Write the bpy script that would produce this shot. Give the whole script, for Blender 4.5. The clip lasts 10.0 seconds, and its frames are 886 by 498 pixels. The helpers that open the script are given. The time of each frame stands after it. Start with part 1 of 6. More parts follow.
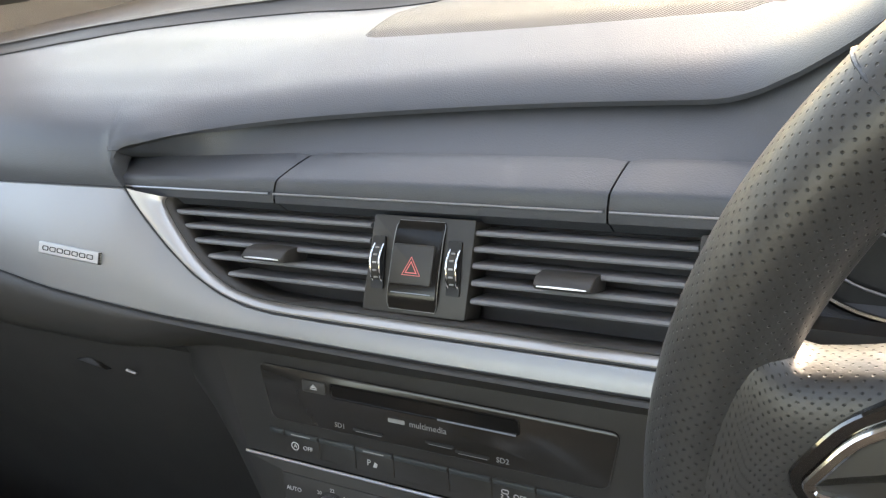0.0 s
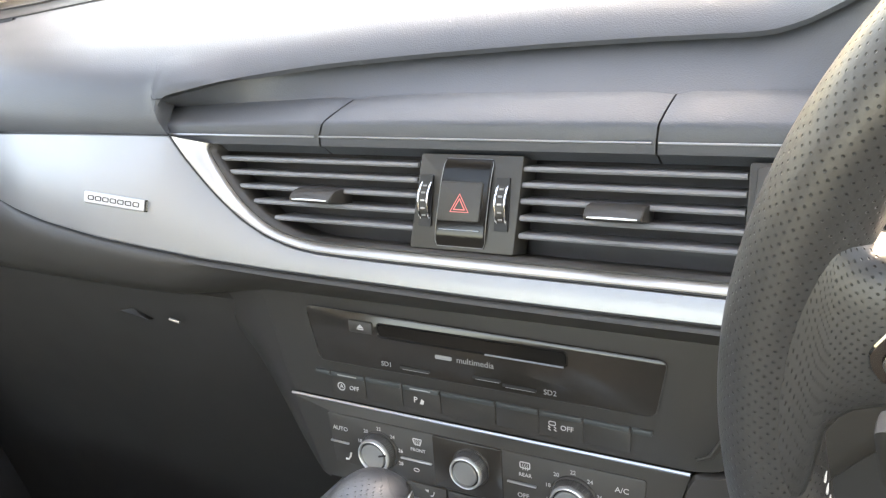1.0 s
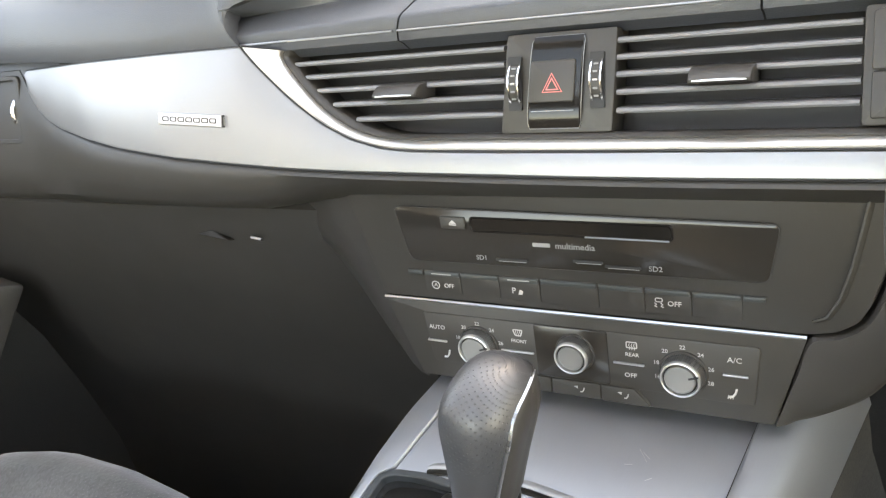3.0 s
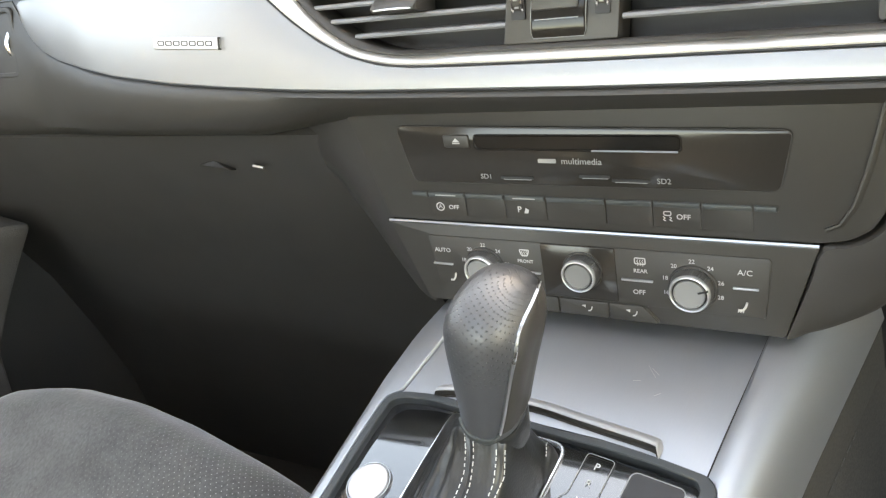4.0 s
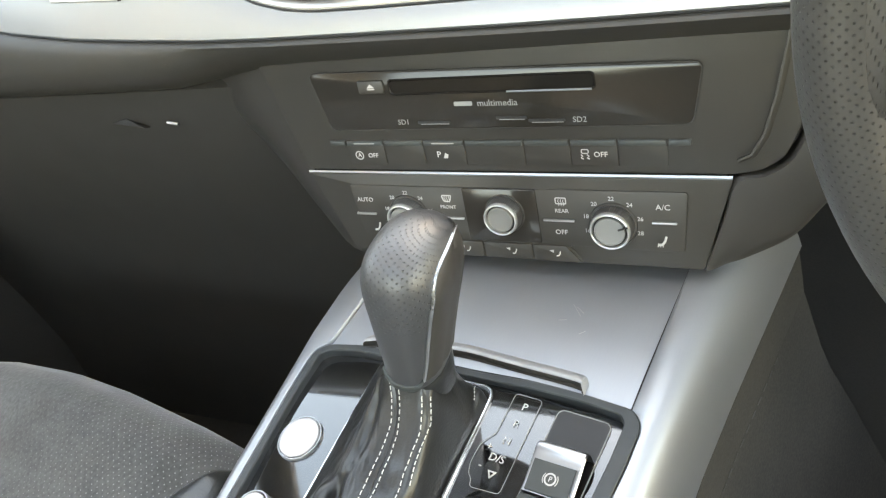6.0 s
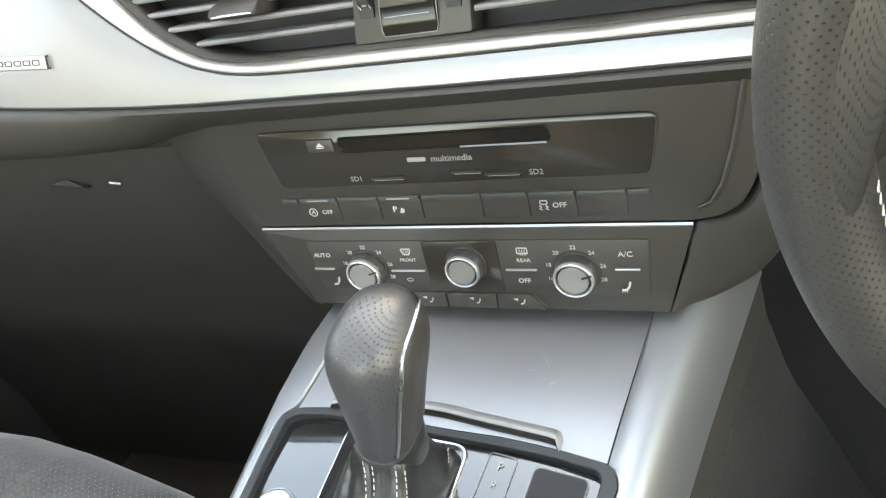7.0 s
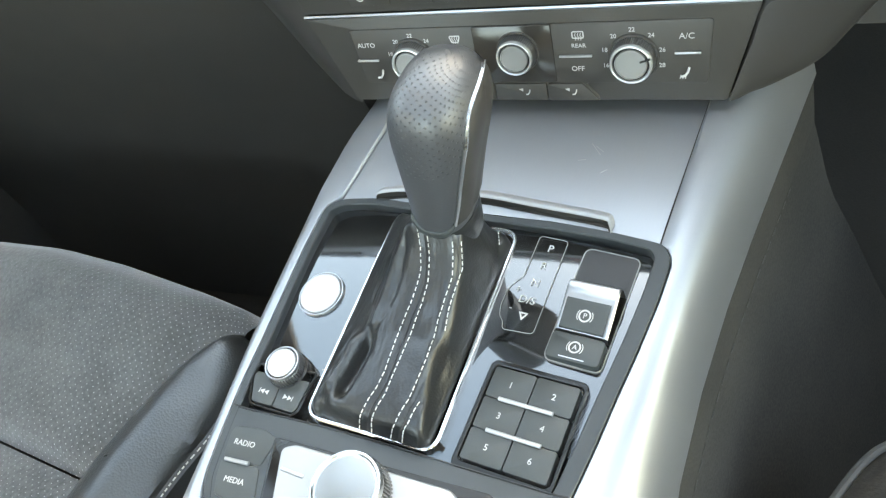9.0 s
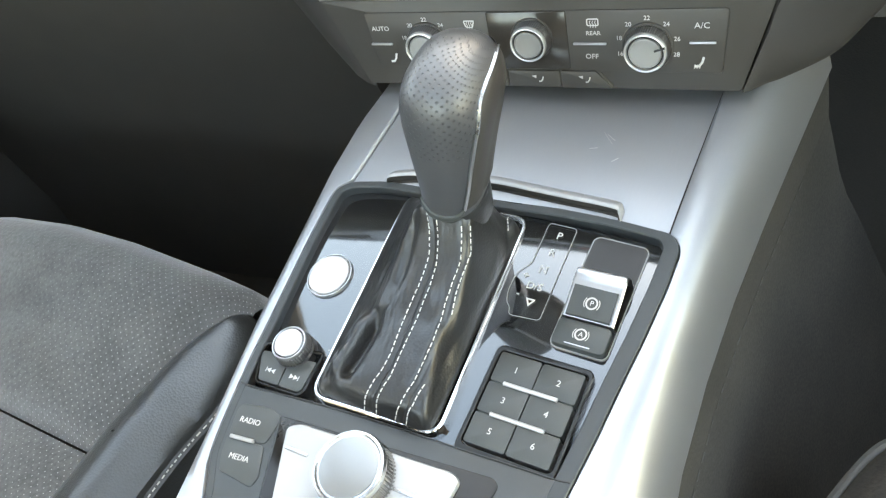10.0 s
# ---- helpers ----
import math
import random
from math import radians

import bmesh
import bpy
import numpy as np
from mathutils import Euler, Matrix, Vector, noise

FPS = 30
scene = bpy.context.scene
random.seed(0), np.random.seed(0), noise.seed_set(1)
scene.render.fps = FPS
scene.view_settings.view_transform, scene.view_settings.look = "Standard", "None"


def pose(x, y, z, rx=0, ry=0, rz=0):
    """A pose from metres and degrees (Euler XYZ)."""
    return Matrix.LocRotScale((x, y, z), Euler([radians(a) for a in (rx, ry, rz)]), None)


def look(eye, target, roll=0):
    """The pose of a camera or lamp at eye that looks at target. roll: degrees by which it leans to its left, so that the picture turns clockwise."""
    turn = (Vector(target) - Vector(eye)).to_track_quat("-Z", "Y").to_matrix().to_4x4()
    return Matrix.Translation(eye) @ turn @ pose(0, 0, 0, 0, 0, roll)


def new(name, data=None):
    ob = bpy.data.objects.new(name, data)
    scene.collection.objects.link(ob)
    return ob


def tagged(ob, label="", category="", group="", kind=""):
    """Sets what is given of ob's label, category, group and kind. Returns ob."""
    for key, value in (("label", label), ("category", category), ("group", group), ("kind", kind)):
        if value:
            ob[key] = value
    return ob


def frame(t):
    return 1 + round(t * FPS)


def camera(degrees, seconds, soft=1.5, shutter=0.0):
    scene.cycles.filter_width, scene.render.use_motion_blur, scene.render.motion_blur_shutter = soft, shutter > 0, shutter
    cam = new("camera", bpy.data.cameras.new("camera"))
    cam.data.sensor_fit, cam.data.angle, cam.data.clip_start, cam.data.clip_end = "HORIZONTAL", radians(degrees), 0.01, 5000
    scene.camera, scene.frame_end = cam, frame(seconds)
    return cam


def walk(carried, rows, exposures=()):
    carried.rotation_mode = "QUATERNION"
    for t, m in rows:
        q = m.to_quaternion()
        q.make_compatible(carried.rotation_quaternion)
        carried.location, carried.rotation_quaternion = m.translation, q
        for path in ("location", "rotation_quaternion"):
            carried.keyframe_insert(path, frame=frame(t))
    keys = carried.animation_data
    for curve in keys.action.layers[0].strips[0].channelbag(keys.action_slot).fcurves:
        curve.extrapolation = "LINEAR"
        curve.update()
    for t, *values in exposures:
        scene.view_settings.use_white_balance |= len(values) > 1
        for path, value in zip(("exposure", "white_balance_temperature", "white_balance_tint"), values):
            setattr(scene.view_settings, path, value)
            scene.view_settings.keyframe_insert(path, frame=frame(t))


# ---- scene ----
cam = camera(55.79, 10.0, soft=1.25)
PATH = [
    (0, (0.2669, -0.2522, 0.9802), (-0.3016, 0.4143, 0.4980), -11.62),
    (0.5, (0.2651, -0.2739, 0.9675), (-0.3052, 0.3809, 0.4715), -11.10),
    (1, (0.2565, -0.2822, 0.9701), (-0.3129, 0.3668, 0.4655), -12.62),
    (1.5, (0.2415, -0.2918, 0.9776), (-0.3485, 0.3332, 0.4665), -14.25),
    (2, (0.2384, -0.2903, 0.9782), (-0.3516, 0.3211, 0.4509), -16.98),
    (2.5, (0.2338, -0.3055, 0.9601), (-0.3564, 0.2840, 0.4087), -18.71),
    (2.7, (0.2300, -0.3090, 0.9609), (-0.3574, 0.2763, 0.4020), -19.03),
    (3.8, (0.2230, -0.3209, 0.9387), (-0.3543, 0.2452, 0.3502), -20.18),
    (4, (0.2262, -0.3173, 0.9383), (-0.3573, 0.2205, 0.3298), -21.68),
    (4.5, (0.2223, -0.3207, 0.9366), (-0.3550, 0.1975, 0.3057), -22.62),
    (5, (0.2255, -0.3158, 0.9378), (-0.3525, 0.1882, 0.2960), -23.61),
    (5.5, (0.2256, -0.3145, 0.9359), (-0.3494, 0.1798, 0.2841), -24.16),
    (6, (0.2361, -0.3075, 0.9279), (-0.2882, 0.2214, 0.2605), -22.91),
    (6.2, (0.2371, -0.2889, 0.9301), (-0.2692, 0.2445, 0.2524), -23.51),
    (7.3, (0.2205, -0.2743, 0.9517), (-0.2492, 0.2694, 0.2563), -24.33),
    (7.5, (0.2209, -0.2964, 0.9383), (-0.2428, 0.2523, 0.2427), -23.93),
    (8, (0.2044, -0.3203, 0.9375), (-0.2584, 0.1993, 0.2193), -24.90),
    (8.5, (0.1989, -0.3274, 0.9200), (-0.2571, 0.1252, 0.1537), -26.79),
    (9, (0.2029, -0.3244, 0.9203), (-0.2523, 0.1055, 0.1406), -27.34),
    (9.5, (0.2031, -0.3260, 0.9200), (-0.2571, 0.0946, 0.1381), -27.27),
    (10, (0.2040, -0.3265, 0.9198), (-0.2579, 0.0878, 0.1356), -27.04),
]
EXPOSURES = [(0, 2.95, 9100, 17), (0.5, 3.45, 9300, 17), (1, 3.7, 9600, 18), (2.5, 3.9, 10500, 18), (5, 4.0, 10900, 13), (7.5, 4.05, 10700, 11), (8.5, 4.1, 9500, 5), (10, 4.1, 10000, 9)]
walk(cam, [(t, look(eye, target, roll)) for t, eye, target, roll in PATH], EXPOSURES)

# ---- daylight ----
world = bpy.data.worlds.new("daylight")
scene.world = world
world.use_nodes = True
sky = world.node_tree.nodes.new("ShaderNodeTexSky")
sky.sky_type = "NISHITA"
sky.sun_disc = False
sky.sun_elevation = radians(24)
sky.sun_rotation = radians(6)
backdrop = world.node_tree.nodes["Background"]
backdrop.inputs["Strength"].default_value = 0.15
world.node_tree.links.new(sky.outputs["Color"], backdrop.inputs["Color"])
sun_data = bpy.data.lights.new("sun", "SUN")
sun_data.energy = 0.8
sun_data.angle = radians(8.0)
sun_data.color = (1.0, 0.97, 0.94)
sun = new("sun", sun_data)
sun.matrix_world = look((0.477, 4.54, 2.83), (0, 0, 0.8))


# ---- materials ----
def material(name, colour, rough=0.5, metal=0.0, vary=0.12, grain=900.0, bump=0.08, blotch=9.0, coat=0.0,
             stretch=(1, 1, 1), sheen=0.0, spread=0.1, cells=False, tone=None, ior=1.5):
    m = bpy.data.materials.new(name)
    m.use_nodes = True
    n, ln = m.node_tree.nodes, m.node_tree.links
    b = n["Principled BSDF"]
    b.inputs["Metallic"].default_value = metal
    b.inputs["Coat Weight"].default_value = coat
    b.inputs["Coat Roughness"].default_value = 0.04
    b.inputs["Sheen Weight"].default_value = sheen
    b.inputs["IOR"].default_value = ior
    b.inputs["Coat IOR"].default_value = ior
    tc, mp = n.new("ShaderNodeTexCoord"), n.new("ShaderNodeMapping")
    mp.inputs["Scale"].default_value = stretch
    ln.new(tc.outputs["Object"], mp.inputs["Vector"])
    big, fine = n.new("ShaderNodeTexNoise"), n.new("ShaderNodeTexNoise")
    big.inputs["Scale"].default_value, big.inputs["Detail"].default_value = blotch, 5
    fine.inputs["Scale"].default_value, fine.inputs["Detail"].default_value = grain, 3
    ln.new(tc.outputs["Object"], big.inputs["Vector"])
    ln.new(mp.outputs["Vector"], fine.inputs["Vector"])
    mix = n.new("ShaderNodeMix")
    mix.data_type = "RGBA"
    dark = [c * (1 - vary) for c in colour]
    light = [min(1, c * (1 + vary)) for c in (tone or colour)]
    mix.inputs["A"].default_value, mix.inputs["B"].default_value = (*dark, 1), (*light, 1)
    add = n.new("ShaderNodeMath")
    add.operation = "MULTIPLY_ADD"
    add.inputs[1].default_value = 0.5
    half = n.new("ShaderNodeMath")
    half.operation = "MULTIPLY"
    half.inputs[1].default_value = 0.5
    ln.new(fine.outputs["Fac"], half.inputs[0])
    ln.new(big.outputs["Fac"], add.inputs[0])
    ln.new(half.outputs[0], add.inputs[2])
    if vary >= 0.4:
        spread_node = n.new("ShaderNodeMapRange")
        spread_node.inputs["From Min"].default_value, spread_node.inputs["From Max"].default_value = 0.36, 0.64
        ln.new(add.outputs[0], spread_node.inputs["Value"])
        ln.new(spread_node.outputs["Result"], mix.inputs["Factor"])
    else:
        ln.new(add.outputs[0], mix.inputs["Factor"])
    ln.new(mix.outputs["Result"], b.inputs["Base Color"])
    rng = n.new("ShaderNodeMapRange")
    rng.inputs["To Min"].default_value, rng.inputs["To Max"].default_value = max(0.02, rough - spread), min(1, rough + spread)
    ln.new(big.outputs["Fac"], rng.inputs["Value"])
    ln.new(rng.outputs["Result"], b.inputs["Roughness"])
    if bump:
        bp = n.new("ShaderNodeBump")
        bp.inputs["Strength"].default_value, bp.inputs["Distance"].default_value = bump, 0.0006
        src = fine.outputs["Fac"]
        if cells:
            vo = n.new("ShaderNodeTexVoronoi")
            vo.inputs["Scale"].default_value = grain
            ln.new(mp.outputs["Vector"], vo.inputs["Vector"])
            src = vo.outputs["Distance"]
        ln.new(src, bp.inputs["Height"])
        ln.new(bp.outputs["Normal"], b.inputs["Normal"])
    return m


def dotted(m, pitch, radius, depth, dot_colour=(0.01, 0.01, 0.01), patchy=False):
    """Staggered pinholes over a surface whose UV map is in metres."""
    n, ln = m.node_tree.nodes, m.node_tree.links
    b = n["Principled BSDF"]

    def op(kind, a, c=None, value=None):
        k = n.new("ShaderNodeMath")
        k.operation = kind
        ln.new(a, k.inputs[0])
        if c is not None:
            ln.new(c, k.inputs[1])
        if value is not None:
            k.inputs[1].default_value = value
        return k.outputs[0]
    uv = n.new("ShaderNodeUVMap")
    sep = n.new("ShaderNodeSeparateXYZ")
    ln.new(uv.outputs["UV"], sep.inputs[0])
    u, v = op("DIVIDE", sep.outputs[0], value=pitch), op("DIVIDE", sep.outputs[1], value=pitch * 0.5)
    row = op("FLOOR", v)
    u = op("ADD", u, op("MULTIPLY", op("MODULO", row, value=2.0), value=0.5))
    fu, fv = op("SUBTRACT", op("FRACT", u), value=0.5), op("MULTIPLY", op("SUBTRACT", op("FRACT", v), value=0.5), value=0.5)
    d = op("SQRT", op("ADD", op("MULTIPLY", fu, fu), op("MULTIPLY", fv, fv)))
    ramp = n.new("ShaderNodeMapRange")
    ramp.interpolation_type = "SMOOTHSTEP"
    r = radius / pitch
    ramp.inputs["From Min"].default_value, ramp.inputs["From Max"].default_value = r * 0.5, r * 1.3
    ln.new(d, ramp.inputs["Value"])
    shown = ramp.outputs[0]
    if patchy:  # holes faint and in patches at low v, full strength at high v
        patch, keep = n.new("ShaderNodeTexNoise"), n.new("ShaderNodeMapRange")
        patch.inputs["Scale"].default_value, patch.inputs["Detail"].default_value = 17, 4
        keep.inputs["From Min"].default_value, keep.inputs["From Max"].default_value = 0.40, 0.62
        ln.new(uv.outputs["UV"], patch.inputs["Vector"])
        ln.new(patch.outputs["Fac"], keep.inputs["Value"])
        fade_in = n.new("ShaderNodeMapRange")
        fade_in.inputs["From Min"].default_value, fade_in.inputs["From Max"].default_value = 0.22, 0.43
        ln.new(sep.outputs[1], fade_in.inputs["Value"])
        hole = op("SUBTRACT", ramp.outputs[0], value=1.0)
        shown = op("ADD", op("MULTIPLY", hole, op("MAXIMUM", op("MULTIPLY", keep.outputs[0], value=0.22), fade_in.outputs[0])), value=1.0)
    old = b.inputs["Base Color"].links[0].from_socket
    mix = n.new("ShaderNodeMix")
    mix.data_type = "RGBA"
    mix.inputs["A"].default_value = (*dot_colour, 1)
    ln.new(old, mix.inputs["B"])
    ln.new(shown, mix.inputs["Factor"])
    ln.new(mix.outputs["Result"], b.inputs["Base Color"])
    bp = n.new("ShaderNodeBump")
    bp.inputs["Strength"].default_value, bp.inputs["Distance"].default_value = 1.0, depth
    ln.new(shown, bp.inputs["Height"])
    if b.inputs["Normal"].links:
        ln.new(b.inputs["Normal"].links[0].from_socket, bp.inputs["Normal"])
    ln.new(bp.outputs["Normal"], b.inputs["Normal"])
    return m


DASH = material("soft dash plastic", (0.062, 0.067, 0.076), 0.43, grain=1100, bump=0.19, cells=True, blotch=6)
PLASTIC = material("hard black plastic", (0.034, 0.031, 0.028), 0.5, grain=1500, bump=0.1, blotch=12)
PANEL = material("charcoal switch plastic", (0.035, 0.032, 0.028), 0.44, grain=1800, bump=0.05, blotch=14)
BLACK = material("deep black plastic", (0.012, 0.012, 0.012), 0.55, grain=1500, bump=0.1)
GLOSS = material("gloss black lacquer", (0.006, 0.0065, 0.007), 0.06, grain=300, bump=0.0, coat=1.0, spread=0.03, ior=1.75)
SMOKE = material("smoked gloss plastic", (0.026, 0.023, 0.020), 0.13, grain=300, bump=0.0, spread=0.06, ior=1.45)
PIANO = material("dark gloss plastic", (0.012, 0.011, 0.010), 0.12, grain=300, bump=0.0, spread=0.05, ior=1.36)
BORDER = material("dark satin border", (0.026, 0.030, 0.031), 0.40, grain=1800, bump=0.05)
DIALMETAL = material("turned satin metal", (0.70, 0.70, 0.69), 0.34, 0.85, vary=0.04, bump=0.02)
KEY = material("charcoal key plastic", (0.038, 0.043, 0.042), 0.46, grain=1800, bump=0.05, blotch=14)
LIPMETAL = material("pale satin lip metal", (0.34, 0.34, 0.34), 0.35, 0.35, vary=0.04, bump=0.02)
KNURL = material("knurled dull metal", (0.36, 0.35, 0.34), 0.30, 0.95, vary=0.04, bump=0.02)
DIALCAP = material("grey dial cap", (0.25, 0.25, 0.245), 0.48, 0.5, vary=0.04, bump=0.03)
CAPGREY = material("grey satin metal cap", (0.26, 0.26, 0.255), 0.36, 0.8, vary=0.04, bump=0.03)
HIDE = material("smooth black leather", (0.034, 0.035, 0.038), 0.42, grain=900, bump=0.08, cells=True, blotch=25, ior=1.85, spread=0.05)
SILVER = material("satin aluminium trim", (0.315, 0.316, 0.320), 0.42, 0.85, vary=0.05, grain=260, bump=0.05, blotch=5, stretch=(0.6, 14, 14), spread=0.05)
CONSOLE_SILVER = material("satin grey metal trim", (0.40, 0.415, 0.435), 0.41, 0.85, vary=0.06, grain=260, bump=0.04, blotch=7, stretch=(12, 0.6, 12), spread=0.05)
BRIGHT = material("bright satin metal", (0.54, 0.52, 0.49), 0.40, 0.85, vary=0.04, bump=0.02, spread=0.05)
CHROME = material("polished chrome", (0.80, 0.80, 0.79), 0.12, 1.0, vary=0.03, bump=0.0, spread=0.05)
SATIN = material("satin chrome", (0.52, 0.52, 0.52), 0.29, 1.0, vary=0.04, bump=0.03, spread=0.06)
LEATHER = material("black leather", (0.030, 0.032, 0.032), 0.30, grain=620, bump=0.30, cells=True, blotch=20, ior=1.75)
BOOT_HIDE = material("soft black nappa leather", (0.015, 0.0155, 0.0155), 0.31, grain=700, bump=0.13, cells=True, blotch=20, ior=1.6)
GRIP = dotted(material("perforated grey leather", (0.032, 0.031, 0.030), 0.40, grain=900, bump=0.08, cells=True, blotch=25, ior=1.6, spread=0.04), 0.0036, 0.00036, 0.0005, (0.016, 0.015, 0.014))
KNOB_HIDE = dotted(material("perforated black leather", (0.034, 0.035, 0.038), 0.42, grain=900, bump=0.08, cells=True, blotch=25, ior=1.85, spread=0.05), 0.0041, 0.00042, 0.0008, (0.030, 0.030, 0.030))
FLANK = material("dark brown suede", (0.030, 0.026, 0.022), 0.95, vary=0.4, grain=500, bump=0.5, blotch=14)
SUEDE_DOTS = dotted(material("perforated charcoal suede", (0.060, 0.062, 0.062), 0.95, vary=0.42, grain=300, bump=0.6, blotch=24, sheen=0.6), 0.0066, 0.00046, 0.0003, (0.34, 0.34, 0.33), patchy=True)
SLAT = material("vent slat plastic", (0.17, 0.172, 0.178), 0.42, grain=1500, bump=0.05)
CARPET = material("black carpet", (0.065, 0.060, 0.054), 0.98, vary=0.35, grain=420, bump=1.0, blotch=14)
GRILLE = dotted(material("perforated grille plastic", (0.085, 0.080, 0.074), 0.55, grain=900, bump=0.1), 0.0021, 0.0007, 0.0004, (0.02, 0.02, 0.02))
LINER = material("light headliner cloth", (0.42, 0.39, 0.35), 0.95, grain=700, bump=0.3)
DOORCARD = material("dark door panel", (0.050, 0.048, 0.046), 0.55, grain=900, bump=0.3, cells=True)
THREAD = material("pale grey thread", (0.55, 0.54, 0.51), 0.8, grain=3000, bump=0.3)
DARKTHREAD = material("dark grey thread", (0.065, 0.062, 0.058), 0.8, grain=3000, bump=0.3)
INK = material("white print", (0.48, 0.47, 0.455), 0.6, vary=0.03, bump=0.0)
GREYINK = material("grey print", (0.26, 0.26, 0.25), 0.6, vary=0.03, bump=0.0)
RED = material("red warning print", (0.84, 0.20, 0.18), 0.5, vary=0.03, bump=0.0)
WHITECAP = material("pale satin button cap", (0.50, 0.49, 0.49), 0.40, 0.5, vary=0.04, bump=0.02)
GROUND = material("asphalt ground", (0.085, 0.080, 0.072), 0.9, vary=0.3, grain=60, bump=0.6, blotch=0.5)

GLASS = bpy.data.materials.new("window glass")
GLASS.use_nodes = True
_b = GLASS.node_tree.nodes["Principled BSDF"]
_b.inputs["Transmission Weight"].default_value = 1.0
_b.inputs["Roughness"].default_value = 0.0
_b.inputs["IOR"].default_value = 1.02
_b.inputs["Base Color"].default_value = (0.93, 0.96, 0.95, 1)


# ---- mesh helpers ----
def thing(name, label, category, at=(0, 0, 0), group="", kind=""):
    return tagged(new_at(name, at), label, category, group, kind)


def new_at(name, at):
    ob = new(name)
    ob.empty_display_size = 0.02
    ob.matrix_basis = Matrix.Translation(at)
    return ob


def base_of(ob):
    return base_of(ob.parent) @ ob.matrix_parent_inverse @ ob.matrix_basis if ob.parent else ob.matrix_basis


def part(name, bm, mat, parent=None, label="", smooth=True, kind=""):
    me = bpy.data.meshes.new(name)
    bmesh.ops.recalc_face_normals(bm, faces=bm.faces)
    for f in bm.faces:
        f.smooth = smooth and len(f.verts) < 5
    bm.to_mesh(me)
    bm.free()
    me.materials.append(mat)
    if smooth:
        me.set_sharp_from_angle(angle=radians(38))
    ob = new(name, me)
    if parent:
        ob.parent = parent
        ob.matrix_parent_inverse = base_of(parent).inverted()
    return tagged(ob, label, kind=kind)


def plane_frame(yaw, lean, y0, z0):
    """Columns: along, up the face, out of the face; origin on the face."""
    a, l = radians(yaw), radians(lean)
    turn = Matrix.Rotation(a, 4, "Z")
    m = Matrix(((1, 0, 0, 0), (0, math.sin(l), -math.cos(l), y0), (0, math.cos(l), math.sin(l), z0), (0, 0, 0, 1)))
    return turn @ m


STACK = plane_frame(8.19, 16.12, 0.0, 0.62)      # centre stack face
MEDIA = STACK @ pose(0.0023, 0.0003, 0) @ Matrix.Diagonal((0.986, 0.954, 1, 1))
ROW = STACK @ pose(0.0042, 0.0003, 0) @ Matrix.Diagonal((0.986, 0.954, 1, 1))
CLIMATE = STACK @ pose(0.0065, 0.0003, 0) @ Matrix.Diagonal((0.986, 0.954, 1, 1))
DASHF = plane_frame(8.79, 30.17, 0.0299, 0.74) @ pose(0.0003, -0.0049, 0, 0, 0, 0.15) @ Matrix.Diagonal((0.985, 1.006, 1, 1))  # vents and trim
TOP = pose(0.0025, 0.0063, 0.5546, 0, 0, 0.36) @ Matrix.Diagonal((0.998, 1.0155, 1, 1))  # console top
CAB = pose(0, 0.0085, -0.0045, 0, 0, 8.79)       # dashboard, along and upright


def rrect(u0, v0, u1, v1, r=0.002, n=4):
    out = []
    for cx, cy, a0 in ((u1 - r, v0 + r, -90), (u1 - r, v1 - r, 0), (u0 + r, v1 - r, 90), (u0 + r, v0 + r, 180)):
        for k in range(n + 1):
            a = radians(a0 + 90 * k / n)
            out.append((cx + r * math.cos(a), cy + r * math.sin(a)))
    return out


def rounded(points, r, n=4):
    """A polygon with its corners rounded."""
    out = []
    P = [Vector(p) for p in points]
    for i, p in enumerate(P):
        a, b = (P[i - 1] - p), (P[(i + 1) % len(P)] - p)
        k = min(r, a.length * 0.45, b.length * 0.45)
        s, e = p + a.normalized() * k, p + b.normalized() * k
        for j in range(n + 1):
            t = j / n
            q = s * (1 - t) ** 2 + p * 2 * t * (1 - t) + e * t * t
            out.append((q.x, q.y))
    return out


def inset(pts, k):
    n = len(pts)
    out = []
    for i in range(n):
        a, p, b = Vector(pts[i - 1]), Vector(pts[i]), Vector(pts[(i + 1) % n])
        d1, d2 = (p - a), (b - p)
        if d1.length < 1e-9:
            d1 = d2
        if d2.length < 1e-9:
            d2 = d1
        d1, d2 = d1.normalized(), d2.normalized()
        n1, n2 = Vector((-d1.y, d1.x)), Vector((-d2.y, d2.x))
        h = (n1 + n2)
        h = h.normalized() if h.length > 1e-6 else n1
        c = max(0.5, h.dot(n1))
        q = p + h * (k / c)
        out.append((q.x, q.y))
    return out


